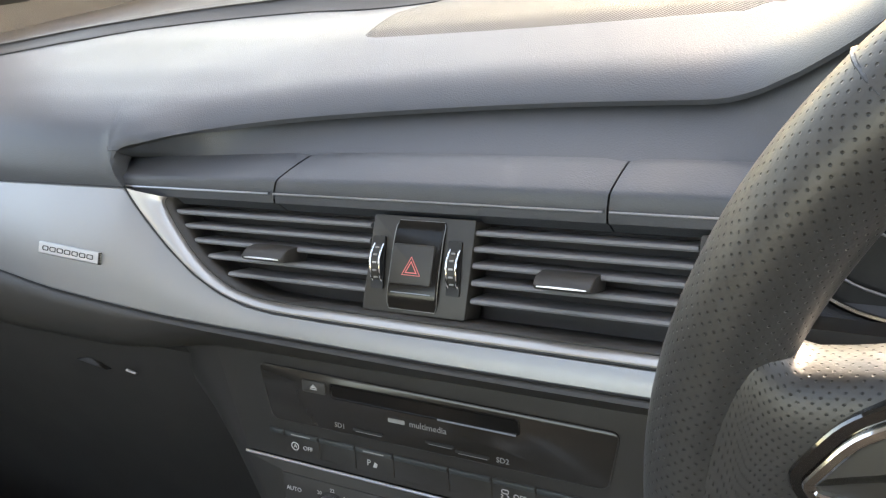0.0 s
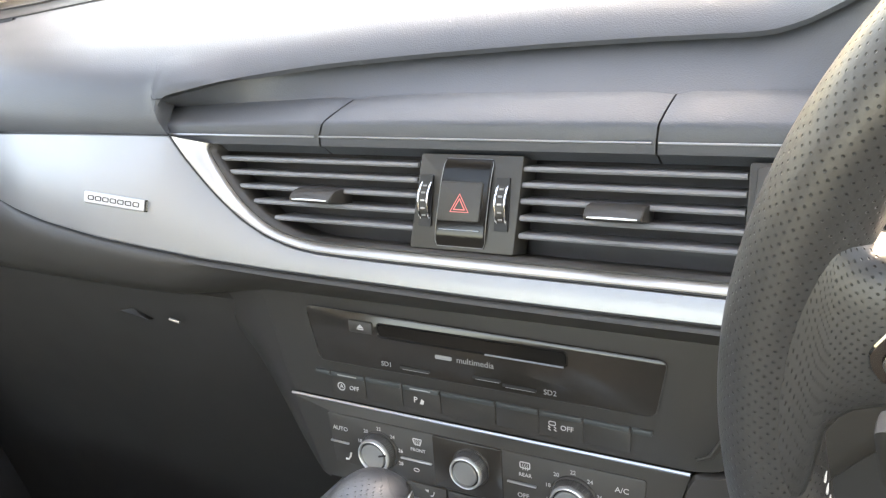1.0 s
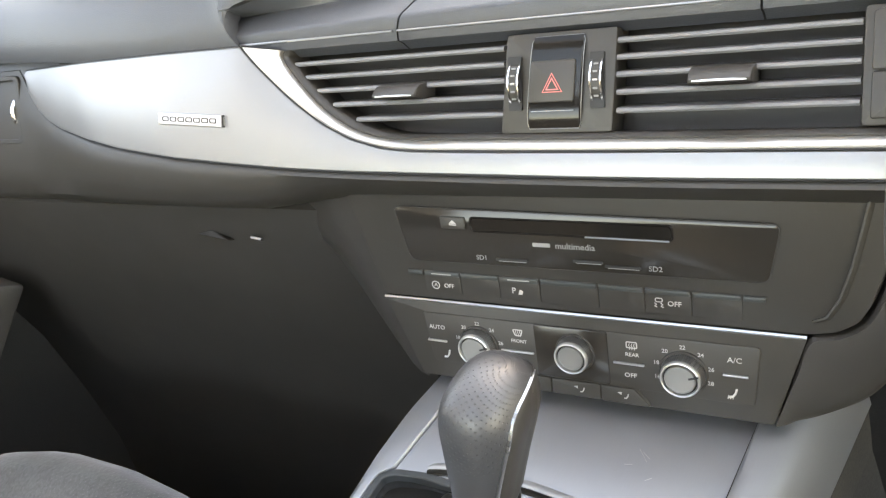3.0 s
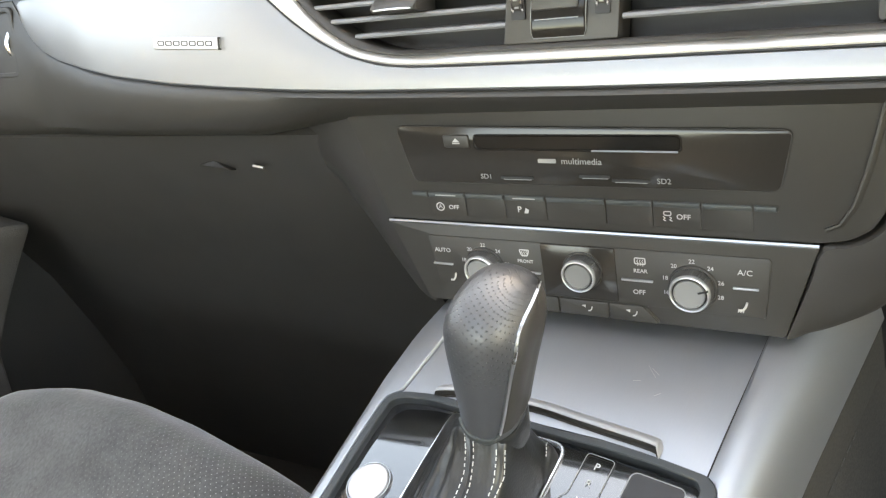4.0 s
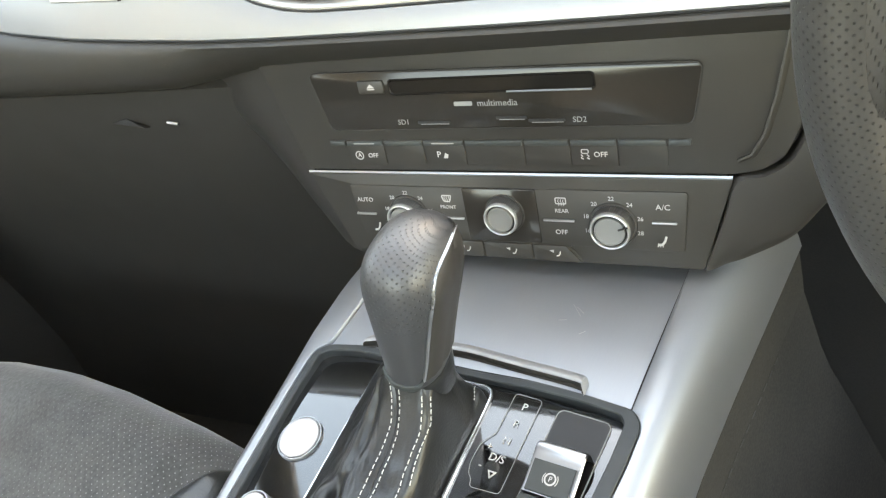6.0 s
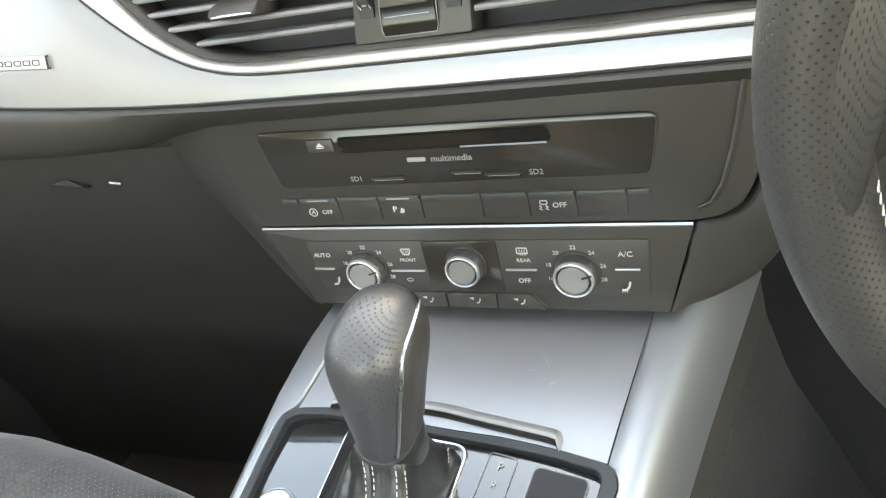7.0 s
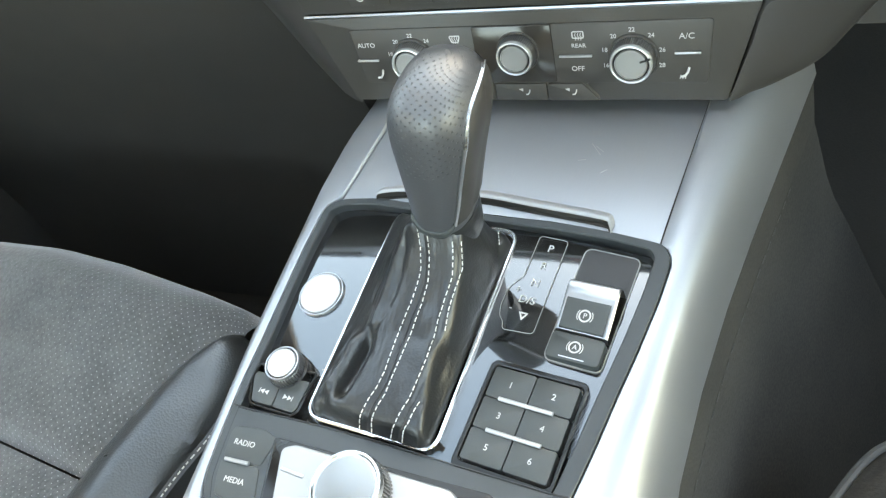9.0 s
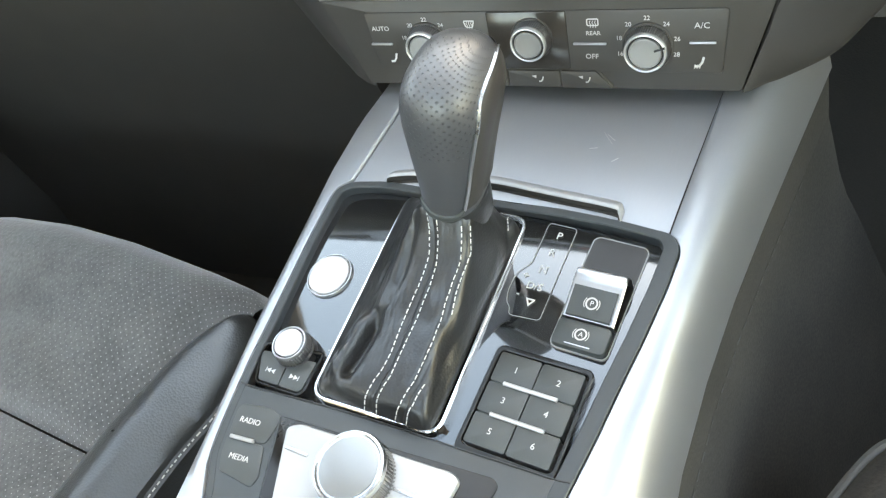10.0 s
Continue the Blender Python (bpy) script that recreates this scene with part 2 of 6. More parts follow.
def prism(pts, d0, d1, m, bevel=0.0006, bm=None):
    """A plate with its outline pts (counter-clockwise), from d0 to d1, its upper edge rounded off."""
    bm = bm or bmesh.new()
    pts = [p for i, p in enumerate(pts) if (Vector(p) - Vector(pts[i - 1])).length > 1e-6]
    while bevel > 1e-5:
        q = inset(pts, bevel)
        if all((Vector(q[i]) - Vector(q[i - 1])).dot(Vector(pts[i]) - Vector(pts[i - 1])) > 0 for i in range(len(pts))):
            break
        bevel *= 0.7
    rings = [(pts, d0), (pts, d1 - bevel), (inset(pts, bevel * 0.35), d1 - bevel * 0.3), (inset(pts, bevel), d1)] if bevel else [(pts, d0), (pts, d1)]
    uv = bm.loops.layers.uv.verify()
    spot = {}
    made = []
    for ring, d in rings:
        made.append([bm.verts.new(m @ Vector((x, y, d))) for x, y in ring])
        spot.update(zip(made[-1], ring))
    n = len(pts)
    new_faces = []
    for a, b in zip(made, made[1:]):
        for i in range(n):
            new_faces.append(bm.faces.new((a[i], a[(i + 1) % n], b[(i + 1) % n], b[i])))
    new_faces += [bm.faces.new(made[-1]), bm.faces.new(list(reversed(made[0])))]
    for f in new_faces:
        for lp in f.loops:
            lp[uv].uv = spot[lp.vert]
    return bm


def ring_plate(outer, inner, d0, d1, m, bm=None):
    """A frame between two outlines of the same number of points."""
    bm = bm or bmesh.new()
    n = len(outer)
    mid_o, mid_i = inset(outer, 0.0006), inset(inner, -0.0006)
    loops = [(outer, d0), (outer, d1 - 0.0006), (mid_o, d1), (mid_i, d1), (inner, d1 - 0.0006), (inner, d0)]
    made = [[bm.verts.new(m @ Vector((x, y, d))) for x, y in ring] for ring, d in loops]
    for a, b in zip(made, made[1:] + made[:1]):
        for i in range(n):
            bm.faces.new((a[i], a[(i + 1) % n], b[(i + 1) % n], b[i]))
    return bm


def loft(rows, closed=False, caps=False, bm=None):
    """A skin through rows of points, with a UV map in metres."""
    bm = bm or bmesh.new()
    uv = bm.loops.layers.uv.verify()
    made = [[bm.verts.new(p) for p in r] for r in rows]
    n = len(rows[0])
    run = [[0.0] for _ in rows]
    for i, r in enumerate(rows):
        for j in range(1, n + 1):
            run[i].append(run[i][-1] + (Vector(r[j % n]) - Vector(r[j - 1])).length)
    mean = [sum(run[i][j] for i in range(len(rows))) / len(rows) for j in range(n + 1)]
    up = [0.0]
    for a, b in zip(rows, rows[1:]):
        up.append(up[-1] + sum((Vector(p) - Vector(q)).length for p, q in zip(a, b)) / n)
    for i in range(len(rows) - 1):
        for j in range(n if closed else n - 1):
            k = (j + 1) % n
            f = bm.faces.new((made[i][j], made[i][k], made[i + 1][k], made[i + 1][j]))
            for lp, w in zip(f.loops, ((mean[j], up[i]), (mean[j + 1], up[i]), (mean[j + 1], up[i + 1]), (mean[j], up[i + 1]))):
                lp[uv].uv = w
    if caps:
        bm.faces.new(made[0])
        bm.faces.new(list(reversed(made[-1])))
    return bm


def tube(points, r, n=8, closed=False, bm=None, squash=1.0):
    bm = bm or bmesh.new()
    P = [Vector(p) for p in points]
    rows = []
    side = None
    for i, p in enumerate(P):
        a = P[i - 1] if (i or closed) else p
        b = P[(i + 1) % len(P)] if (i < len(P) - 1 or closed) else p
        t = (b - a).normalized()
        if side is None:
            side = t.orthogonal().normalized()
        side = (side - t * side.dot(t)).normalized()
        o = t.cross(side)
        rows.append([p + (side * math.cos(2 * math.pi * k / n) + o * math.sin(2 * math.pi * k / n) * squash) * r for k in range(n)])
    if closed:
        rows.append(rows[0])
    return loft(rows, closed=True, caps=not closed, bm=bm)


def lathe(profile, m, n=40, bm=None):
    """Turned round the axis out of the face: profile of (radius, height)."""
    rows = [[m @ Vector((r * math.cos(2 * math.pi * k / n), r * math.sin(2 * math.pi * k / n), d)) for k in range(n)] for r, d in profile]
    return loft(rows, closed=True, caps=True, bm=bm)


def at(m, u, v, d=0.0):
    return m @ Matrix.Translation((u, v, d))


def smoothstep(a, b, x):
    t = min(1, max(0, (x - a) / (b - a)))
    return t * t * (3 - 2 * t)


def interp(x, table):
    """Smooth value between the rows (x, value) of a table."""
    if x <= table[0][0]:
        return table[0][1]
    for (a, p), (b, q) in zip(table, table[1:]):
        if x <= b:
            return p + (q - p) * (x - a) / (b - a)
    return table[-1][1]


def spread_of(table, n):
    """n points evenly along a polyline, softened by a spline."""
    P = [Vector(p) for p in table]
    out = []
    for k in range(n):
        s = k / (n - 1) * (len(P) - 1)
        i = min(int(s), len(P) - 2)
        t = s - i
        a, b, c, d = P[max(i - 1, 0)], P[i], P[i + 1], P[min(i + 2, len(P) - 1)]
        out.append(0.5 * ((2 * b) + (c - a) * t + (2 * a - 5 * b + 4 * c - d) * t * t + (3 * b - a - 3 * c + d) * t ** 3))
    return out


def lettering(words, size, m, mat, parent, name="lettering", align="CENTER", thick=0.00015, label=""):
    cu = bpy.data.curves.new(name, "FONT")
    cu.body, cu.size, cu.align_x, cu.align_y, cu.extrude = words, size, align, "CENTER", thick
    cu.resolution_u = 3
    tmp = bpy.data.objects.new(name, cu)
    scene.collection.objects.link(tmp)
    me = bpy.data.meshes.new_from_object(tmp.evaluated_get(bpy.context.evaluated_depsgraph_get()))
    bpy.data.objects.remove(tmp)
    me.transform(m)
    me.materials.clear()
    me.materials.append(mat)
    ob = new(name, me)
    ob.parent = parent
    ob.matrix_parent_inverse = base_of(parent).inverted()
    return tagged(ob, label)


# ---- cabin shell ----
def slab(pts, thick, m=Matrix()):
    """A plate through a planar ring of world points, thickened along its normal."""
    bm = bmesh.new()
    P = [Vector(p) for p in pts]
    nrm = (P[1] - P[0]).cross(P[2] - P[0]).normalized() * thick
    a, b = [bm.verts.new(p) for p in P], [bm.verts.new(p + nrm) for p in P]
    bm.faces.new(a)
    bm.faces.new(list(reversed(b)))
    for i in range(len(P)):
        j = (i + 1) % len(P)
        bm.faces.new((a[i], a[j], b[j], b[i]))
    return bm


def structure(name, bm, mat, label, category, smooth=False):
    return tagged(part(name, bm, mat, smooth=smooth), label, category, kind="structure")


X, ROOF, BELT = 0.80, 1.34, 0.86
structure("ground", slab([(-60, -60, -0.32), (60, -60, -0.32), (60, 60, -0.32), (-60, 60, -0.32)], -0.1), GROUND, "grey asphalt ground under the parked car", "ground")
structure("floor", slab([(-X, -1.7, 0.02), (X, -1.7, 0.02), (X, 0.75, 0.02), (-X, 0.75, 0.02)], -0.04), CARPET, "black carpeted car floor", "floor")
structure("wall_front", slab([(-X, 0.75, 0.0), (X, 0.75, 0.0), (X, 0.56, 0.78), (-X, 0.56, 0.78)], -0.03), CARPET, "black carpeted bulkhead before the footwells", "wall")
structure("wall_rear", slab([(X, -1.72, 0.0), (-X, -1.72, 0.0), (-X, -1.72, 0.88), (X, -1.72, 0.88)], -0.03), DOORCARD, "plain dark wall closing the cabin", "wall")
for side, nm in ((-1, "wall_left"), (1, "wall_right")):
    x = side * X
    if side < 0:
        ring = [(x, -1.72, 0.0), (x, 0.62, 0.0), (x, 0.62, BELT), (x, -1.72, BELT)]
    else:  # unseen opening, cut below the belt line to light the silver flank
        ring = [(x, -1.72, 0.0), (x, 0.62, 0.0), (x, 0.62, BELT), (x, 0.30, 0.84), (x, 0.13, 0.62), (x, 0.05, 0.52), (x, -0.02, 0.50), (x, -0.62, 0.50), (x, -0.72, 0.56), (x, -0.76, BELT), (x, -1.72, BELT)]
    structure(nm, slab(ring, 0.05 * -side), DOORCARD, "dark grained door panel below the side window" if side < 0 else "dark side panel with an added low opening for side light", "door panel")
    structure("trim", slab([(x, -1.72, BELT), (x, -1.0, BELT), (side * 0.62, -1.0, ROOF), (side * 0.62, -1.72, ROOF)], 0.03 * -side), LINER, "light cloth rear pillar trim", "pillar")
    # out of view; made wide to darken what the gloss switch field mirrors
    structure("trim", slab([(x, -0.86, BELT), (x, -0.50, BELT), (side * 0.62, -0.54, ROOF), (side * 0.62, -0.80, ROOF)], 0.03 * -side), LINER, "light cloth door pillar trim, widened to block side light", "pillar")
# unseen roof opening, added to let sky light down onto lids and knob
structure("ceiling", ring_plate([(-0.64, -1.72), (0.64, -1.72), (0.64, -0.22), (-0.64, -0.22)], [(-0.42, -1.10), (0.42, -1.10), (0.42, -0.40), (-0.42, -0.40)], 0.0, 0.03, pose(0, 0, ROOF)), LINER, "light cloth headliner round an added light opening", "ceiling")
added_roof_glass = part("added_window_1", slab([(-0.425, -1.105, ROOF + 0.031), (0.425, -1.105, ROOF + 0.031), (0.425, -0.395, ROOF + 0.031), (-0.425, -0.395, ROOF + 0.031)], 0.004), GLASS, smooth=False)
tagged(added_roof_glass, "clear glass over an unseen roof opening added for light", "roof window", kind="structure")
added_roof_glass.visible_shadow = False
for side in (-1, 1):
    p0, p1 = Vector((side * 0.80, 0.30, 0.80)), Vector((side * 0.60, -0.20, ROOF))
    structure("trim", tube([p0, p0.lerp(p1, 0.5) + Vector((0, 0, 0.02)), p1], 0.045, 10, squash=0.7), BLACK, "dark windscreen pillar trim", "pillar", True)
ws = part("windscreen", slab([(-0.78, 0.44, 0.80), (0.78, 0.44, 0.80), (0.60, -0.21, ROOF), (-0.60, -0.21, ROOF)], 0.004), GLASS, smooth=False)
tagged(ws, "clear laminated windscreen glass over the dashboard", "windscreen", kind="structure")
ws.visible_shadow = False


pocket = prism(rounded([(-0.70, 0.36), (-0.200, 0.38), (-0.165, 0.470), (-0.118, 0.512), (-0.075, 0.545), (-0.060, 0.556), (-0.085, 0.575), (-0.70, 0.60)], 0.012), 0.0, 0.10, Matrix(((0, 0, 1, -0.72), (1, 0, 0, 0), (0, 1, 0, 0), (0, 0, 0, 1))), 0.006)
structure("door_1", pocket, DOORCARD, "dark moulded door pocket below the armrest", "door panel", True)

# ---- dashboard ----
dashboard = thing("dashboard", "dark grey soft-grained car dashboard with silver trim", "dashboard", (0, 0.2, 0.6))


def cab(u, y, z):
    return CAB @ Vector((u, y, z))


def face(u, v, d):
    return DASHF @ Vector((u, v, d))


# top cover: rows from the front lip to the windscreen
def lip_y(u):
    return interp(u, [(-0.9, 0.09), (-0.47, 0.056), (-0.40, 0.047), (-0.30, 0.041), (-0.2168, 0.0400), (-0.20, 0.0535), (-0.18, 0.060), (-0.16, 0.067), (-0.13, 0.076), (-0.10, 0.0845), (-0.06, 0.092), (-0.02, 0.098), (0.03, 0.103), (0.08, 0.1055), (0.143, 0.105), (0.169, 0.102), (0.187, 0.095), (0.206, 0.085), (0.25, 0.072), (0.30, 0.065), (0.45, 0.065), (0.55, 0.09), (0.6, 0.10)])


def lip_z(u):
    return interp(u, [(-0.2, 0.8203), (-0.18, 0.8225), (-0.16, 0.8233), (-0.13, 0.8242), (0.0, 0.8247), (0.08, 0.8258), (0.12, 0.8266), (0.143, 0.8268), (0.156, 0.8288), (0.169, 0.8335), (0.187, 0.8446), (0.206, 0.8595), (0.25, 0.897), (0.28, 0.914), (0.32, 0.918), (0.45, 0.912), (0.55, 0.88)])


def dash_back(u):
    return interp(u, [(-0.9, 0.125), (-0.6, 0.150), (-0.4987, 0.184), (-0.4239, 0.2195), (-0.3877, 0.248), (-0.33, 0.267), (-0.2734, 0.278), (-0.19, 0.285), (-0.12, 0.292), (0, 0.34), (0.1, 0.37), (0.6, 0.37)])


FRONT = [(0.0400, 0.7945), (0.0420, 0.8005), (0.0455, 0.8085), (0.0495, 0.8150), (0.0535, 0.8200), (0.060, 0.8250), (0.070, 0.8295), (0.09, 0.8345), (0.13, 0.8390), (0.20, 0.8405), (0.30, 0.8340), (0.40, 0.8220), (0.47, 0.8100)]


def cover_z(u, y):
    """Height of the top cover over the plan."""
    y0 = lip_y(u)
    t = max(0, (y - y0 - 0.012) / (0.458 - y0))
    hood = smoothstep(0.15, 0.24, u)
    right = lip_z(u) + 0.0075 + 0.010 * (1 - hood) * math.sin(min(1, t * 2.2) * math.pi / 2) - 0.046 * max(0, t - 0.25) ** 1.3 - hood * 0.05 * t
    open_ = smoothstep(-0.215, -0.13, u)
    if open_ == 1:
        return right
    left_y0 = lip_y(u) if u < -0.2168 else 0.040
    return (1 - open_) * interp(y - left_y0 + 0.040, FRONT) + open_ * right


# the lip runs along the trim to a corner, turns up round the ends of the lids and goes on to the hood
lip_line = [(u, lip_y(u), 0.7945, 0.0, -0.0095 * smoothstep(-0.30, -0.2168, u)) for u in [-0.80 + 0.03 * k for k in range(17)] + [-0.30, -0.285, -0.27, -0.255, -0.245, -0.235, -0.227, -0.2168]]
corner = spread_of([(-0.2168, 0.0400, 0.7945), (-0.2215, 0.0420, 0.8005), (-0.2245, 0.0455, 0.8085), (-0.2228, 0.0488, 0.8140), (-0.2160, 0.0510, 0.8178), (-0.2000, 0.0535, 0.8203)], 26)[1:]
lip_line += [(p.x, p.y, p.z, min(1, k / 12), -0.0095 * max(0, 1 - k / 11)) for k, p in enumerate(corner, 1)]
lip_line += [(u, lip_y(u), lip_z(u), 1.0, 0.0) for u in [-0.192 + 0.008 * k for k in range(10)] + [-0.11 + 0.02 * k for k in range(12)] + [0.13 + 0.008 * k for k in range(14)] + [0.25 + 0.025 * k for k in range(22)]]
rows = []
for u, y0, z0, edge, bend in lip_line:
    fan = -0.075 * math.exp(-((u + 0.225) / 0.06) ** 2)
    ub = u + fan
    back = dash_back(ub)
    r = [cab(u + 0.001 * edge, y0 + 0.016 * edge, z0 - 0.006), cab(u + 0.0006 * edge, y0 + 0.004 * edge, z0 - 0.0045), cab(u, y0 + 0.0003, z0 - 0.002)]
    steps = [0.0015, 0.004, 0.009] + [0.012 + (back - y0 - 0.012) * (k / 22) ** 1.35 for k in range(1, 23)]
    fix = z0 - cover_z(u + bend, y0)
    for e in steps:
        y = y0 + e
        uu = u + bend * (1 - math.exp(-e / 0.0025)) + fan * (e / (back - y0))
        roll = {0.0015: -0.0052, 0.004: -0.0030, 0.009: -0.0008}.get(e, 0.0) * smoothstep(-0.2, -0.15, u)
        r.append(cab(uu, y, cover_z(uu, y) + fix * math.exp(-(e / 0.018) ** 2) + roll))
    r += [cab(ub, back + 0.01, cover_z(ub, back) - 0.03), cab(ub, back + 0.03, 0.60)]
    rows.append(r)
part("top_cover", loft(rows), DASH, dashboard)
part("hood_lining", loft([[cab(u, lip_y(u) + 0.003, lip_z(u) - 0.005), cab(u, lip_y(u) + 0.03, lip_z(u) - 0.012), cab(u, 0.17, lip_z(u) - 0.03), cab(u, 0.175, 0.70)] for u in (0.232, 0.26, 0.30, 0.38, 0.45, 0.55)]), PLASTIC, dashboard)
# speaker grille let into the top
rows = []
for k in range(33):
    w = (k / 32) ** 1.3
    row = []
    for q in range(9):
        u = -0.108 + 0.52 * w - 0.012 * (q / 8) * (1 - w)
        y0 = 0.183 + 0.05 * 0.52 * w + 0.010 * (1 - smoothstep(0, 0.03, w)) ** 2
        y1 = y0 + 0.066 + 0.06 * smoothstep(0, 0.05, w)
        y = y0 + (y1 - y0) * q / 8
        row.append(cab(u, y, cover_z(u, y) + (0.0 if q in (0, 8) or k == 0 else 0.0020) - 0.0004))
    rows.append(row)
part("speaker_grille", loft(rows), GRILLE, dashboard, "finely perforated speaker grille")
part("demister_slot", loft([[cab(u, dash_back(u) - 0.016 + y, cover_z(u, dash_back(u) - 0.016 + y) + e) for y, e in ((0.0, -0.001), (0.005, 0.002), (0.010, -0.001))] for u in (-0.60, -0.56, -0.53, -0.505)]), BLACK, dashboard)
# dark strip and rubber seal at the foot of the windscreen
def strip_y(u):
    return interp(u, [(-0.9, 0.15), (-0.6, 0.185), (-0.5259, 0.209), (-0.4543, 0.2502), (-0.3733, 0.2806), (-0.3147, 0.2945), (-0.2528, 0.304), (-0.12, 0.330), (0, 0.37), (0.1, 0.40), (0.6, 0.40)])


us = [-0.80 + 0.02 * k for k in range(79)]
strip = part("rear_strip", loft([[cab(u, dash_back(u) - 0.004, cover_z(u, dash_back(u)) - 0.006), cab(u, dash_back(u) - 0.002, cover_z(u, dash_back(u)) + 0.0012), cab(u, dash_back(u) + 0.004, cover_z(u, dash_back(u)) + 0.0020), cab(u, strip_y(u) - 0.002, 0.8415), cab(u, strip_y(u), 0.8425), cab(u, strip_y(u) + 0.001, 0.838)] for u in us]), BLACK, dashboard, "dark strip behind the dash top")
part("edge_line", tube([cab(u, strip_y(u), 0.8425) for u in us], 0.0009, 6), PLASTIC, strip, "grey edge of the strip")
structure("baseboard", loft([[cab(u, strip_y(u) + 0.001, 0.834), cab(u, strip_y(u) + 0.006, 0.8405), cab(u, strip_y(u) + 0.030, 0.8400), cab(u, strip_y(u) + 0.034, 0.832), cab(u, 0.56, 0.80)] for u in us]), BLACK, "black rubber seal at the foot of the windscreen", "window seal", True)

# three rounded lids above the vents
LID = [(0.0475, -0.012), (0.0506, -0.0045), (0.0514, 0.0002), (0.0530, 0.0010), (0.0562, 0.0018), (0.0585, 0.0028), (0.0640, 0.0042), (0.0660, 0.0040), (0.0678, 0.0026), (0.0720, -0.0016), (0.0770, -0.0070), (0.0820, -0.0130), (0.0845, -0.0172), (0.0800, -0.0260)]


TO_CAB = CAB.inverted()


def lid_back(u):
    """How far the lids reach back, as a share of their full depth."""
    return interp(u, [(-0.23, 0.80), (-0.10, 0.95), (-0.02, 1.0)])


def lid(u0, u1, slant0, slant1, name):
    rows = []
    n = 16
    for k in range(n + 1):
        t = k / n
        e = min(t, 1 - t) * n
        sink = {0: 0.0016, 1: 0.0003}.get(round(e), 0.0)
        row = []
        for v, d in LID:
            s = (v - 0.054) / 0.03
            a, b = u0 + slant0 * max(0, s) ** 1.5, u1 + slant1 * max(0, s) ** 1.5
            # the end of the lids tapers where the dashboard closes round them
            k_ = lid_back(a + (b - a) * t) if v > 0.0514 else 1.0
            row.append(face(a + (b - a) * t, 0.0514 + (v - 0.0514) * k_, d * (k_ if d < 0 else 1.0) - sink))
        rows.append(row)
    ob = part("lid", loft(rows), DASH, dashboard, name)
    part("chrome_line", tube([face(u0 + 0.0012 + (u1 - u0 - 0.0024) * k / 8, 0.0568, 0.0030) for k in range(9)], 0.0007, 6), SATIN, ob, "thin satin chrome line")


lid(-0.2290, -0.0991, -0.004, 0.0155, "narrow rounded dash lid")
lid(-0.0979, 0.1086, 0.0160, 0.0048, "wide rounded lid over the folding screen")
lid(0.1097, 0.2150, 0.0048, 0.0, "rounded dash lid by the steering wheel")
# deck behind the lids, rising to the lip
rows = []
for k in range(61):
    u = -0.228 + 0.0077 * k
    k_ = lid_back(u)
    a = TO_CAB @ face(u, 0.0514 + 0.0318 * k_, -0.0140 * k_)
    y1, z1 = lip_y(u) + 0.008, lip_z(u) - 0.0056
    rows.append([cab(u, a.y - 0.006, a.z - 0.016), cab(u, a.y + 0.0005, a.z - 0.0030)] + [cab(u, a.y + 0.0015 + (y1 - a.y - 0.0015) * t, a.z - 0.0012 + (z1 - a.z + 0.0012) * (0.75 * t + 0.25 * t * t)) for t in (0, 0.15, 0.35, 0.6, 0.85, 1.0)])
part("deck", loft(rows), DASH, dashboard)

# silver trim
TOPLINE = [(-0.4755, 0.0530), (-0.4709, 0.0556), (-0.2180, 0.0557)]
INNER = [(-0.2168, 0.0557), (-0.2098, 0.0486), (-0.1985, 0.0380), (-0.1763, 0.0197), (-0.1543, 0.0051), (-0.1328, -0.0049), (-0.1117, -0.0105), (-0.0912, -0.0128), (-0.0520, -0.0137), (0.0182, -0.0143), (0.1053, -0.0146), (0.22, -0.0150)]
BOTTOM = [(-0.4755, 0.0517), (-0.4716, 0.0369), (-0.4607, 0.0228), (-0.4446, 0.0134), (-0.4246, 0.0064), (-0.3892, -0.0012), (-0.3457, -0.0093), (-0.2818, -0.0167), (-0.2275, -0.0209), (-0.1791, -0.0242), (-0.1339, -0.0260), (-0.0918, -0.0269), (-0.0337, -0.0279), (0.0182, -0.0288), (0.0794, -0.0293), (0.42, -0.0295)]


def trim_d(u):
    return interp(u, [(-0.50, -0.014), (-0.46, -0.010), (-0.38, 0.004), (-0.29, 0.0100), (-0.23, 0.0100), (-0.17, 0.0080), (-0.10, 0.0065), (0.5, 0.0060)])


us = [-0.4753, -0.4735, -0.4716, -0.468, -0.464, -0.458, -0.452, -0.445, -0.435, -0.425] + [-0.41 + 0.0125 * k for k in range(16)] + [-0.2165 + 0.007 * k for k in range(21)] + [-0.06 + 0.02 * k for k in range(15)]
rows = []
for u in us:
    hi = interp(u, TOPLINE) if u < -0.217 else interp(u, INNER)
    lo = interp(u, BOTTOM)
    d = trim_d(u)
    h = hi - lo
    row = [face(u, hi - 0.0004, d - 0.012), face(u, hi, d - 0.0022)]
    for k in range(9):
        t = k / 8
        row.append(face(u, hi - 0.0012 - (h - 0.0024) * t, d - 0.0006 + min(0.0025, h * 0.04) * math.sin(math.pi * t)))
    row += [face(u, lo, d - 0.0022), face(u, lo + 0.0004, d - 0.012)]
    rows.append(row)
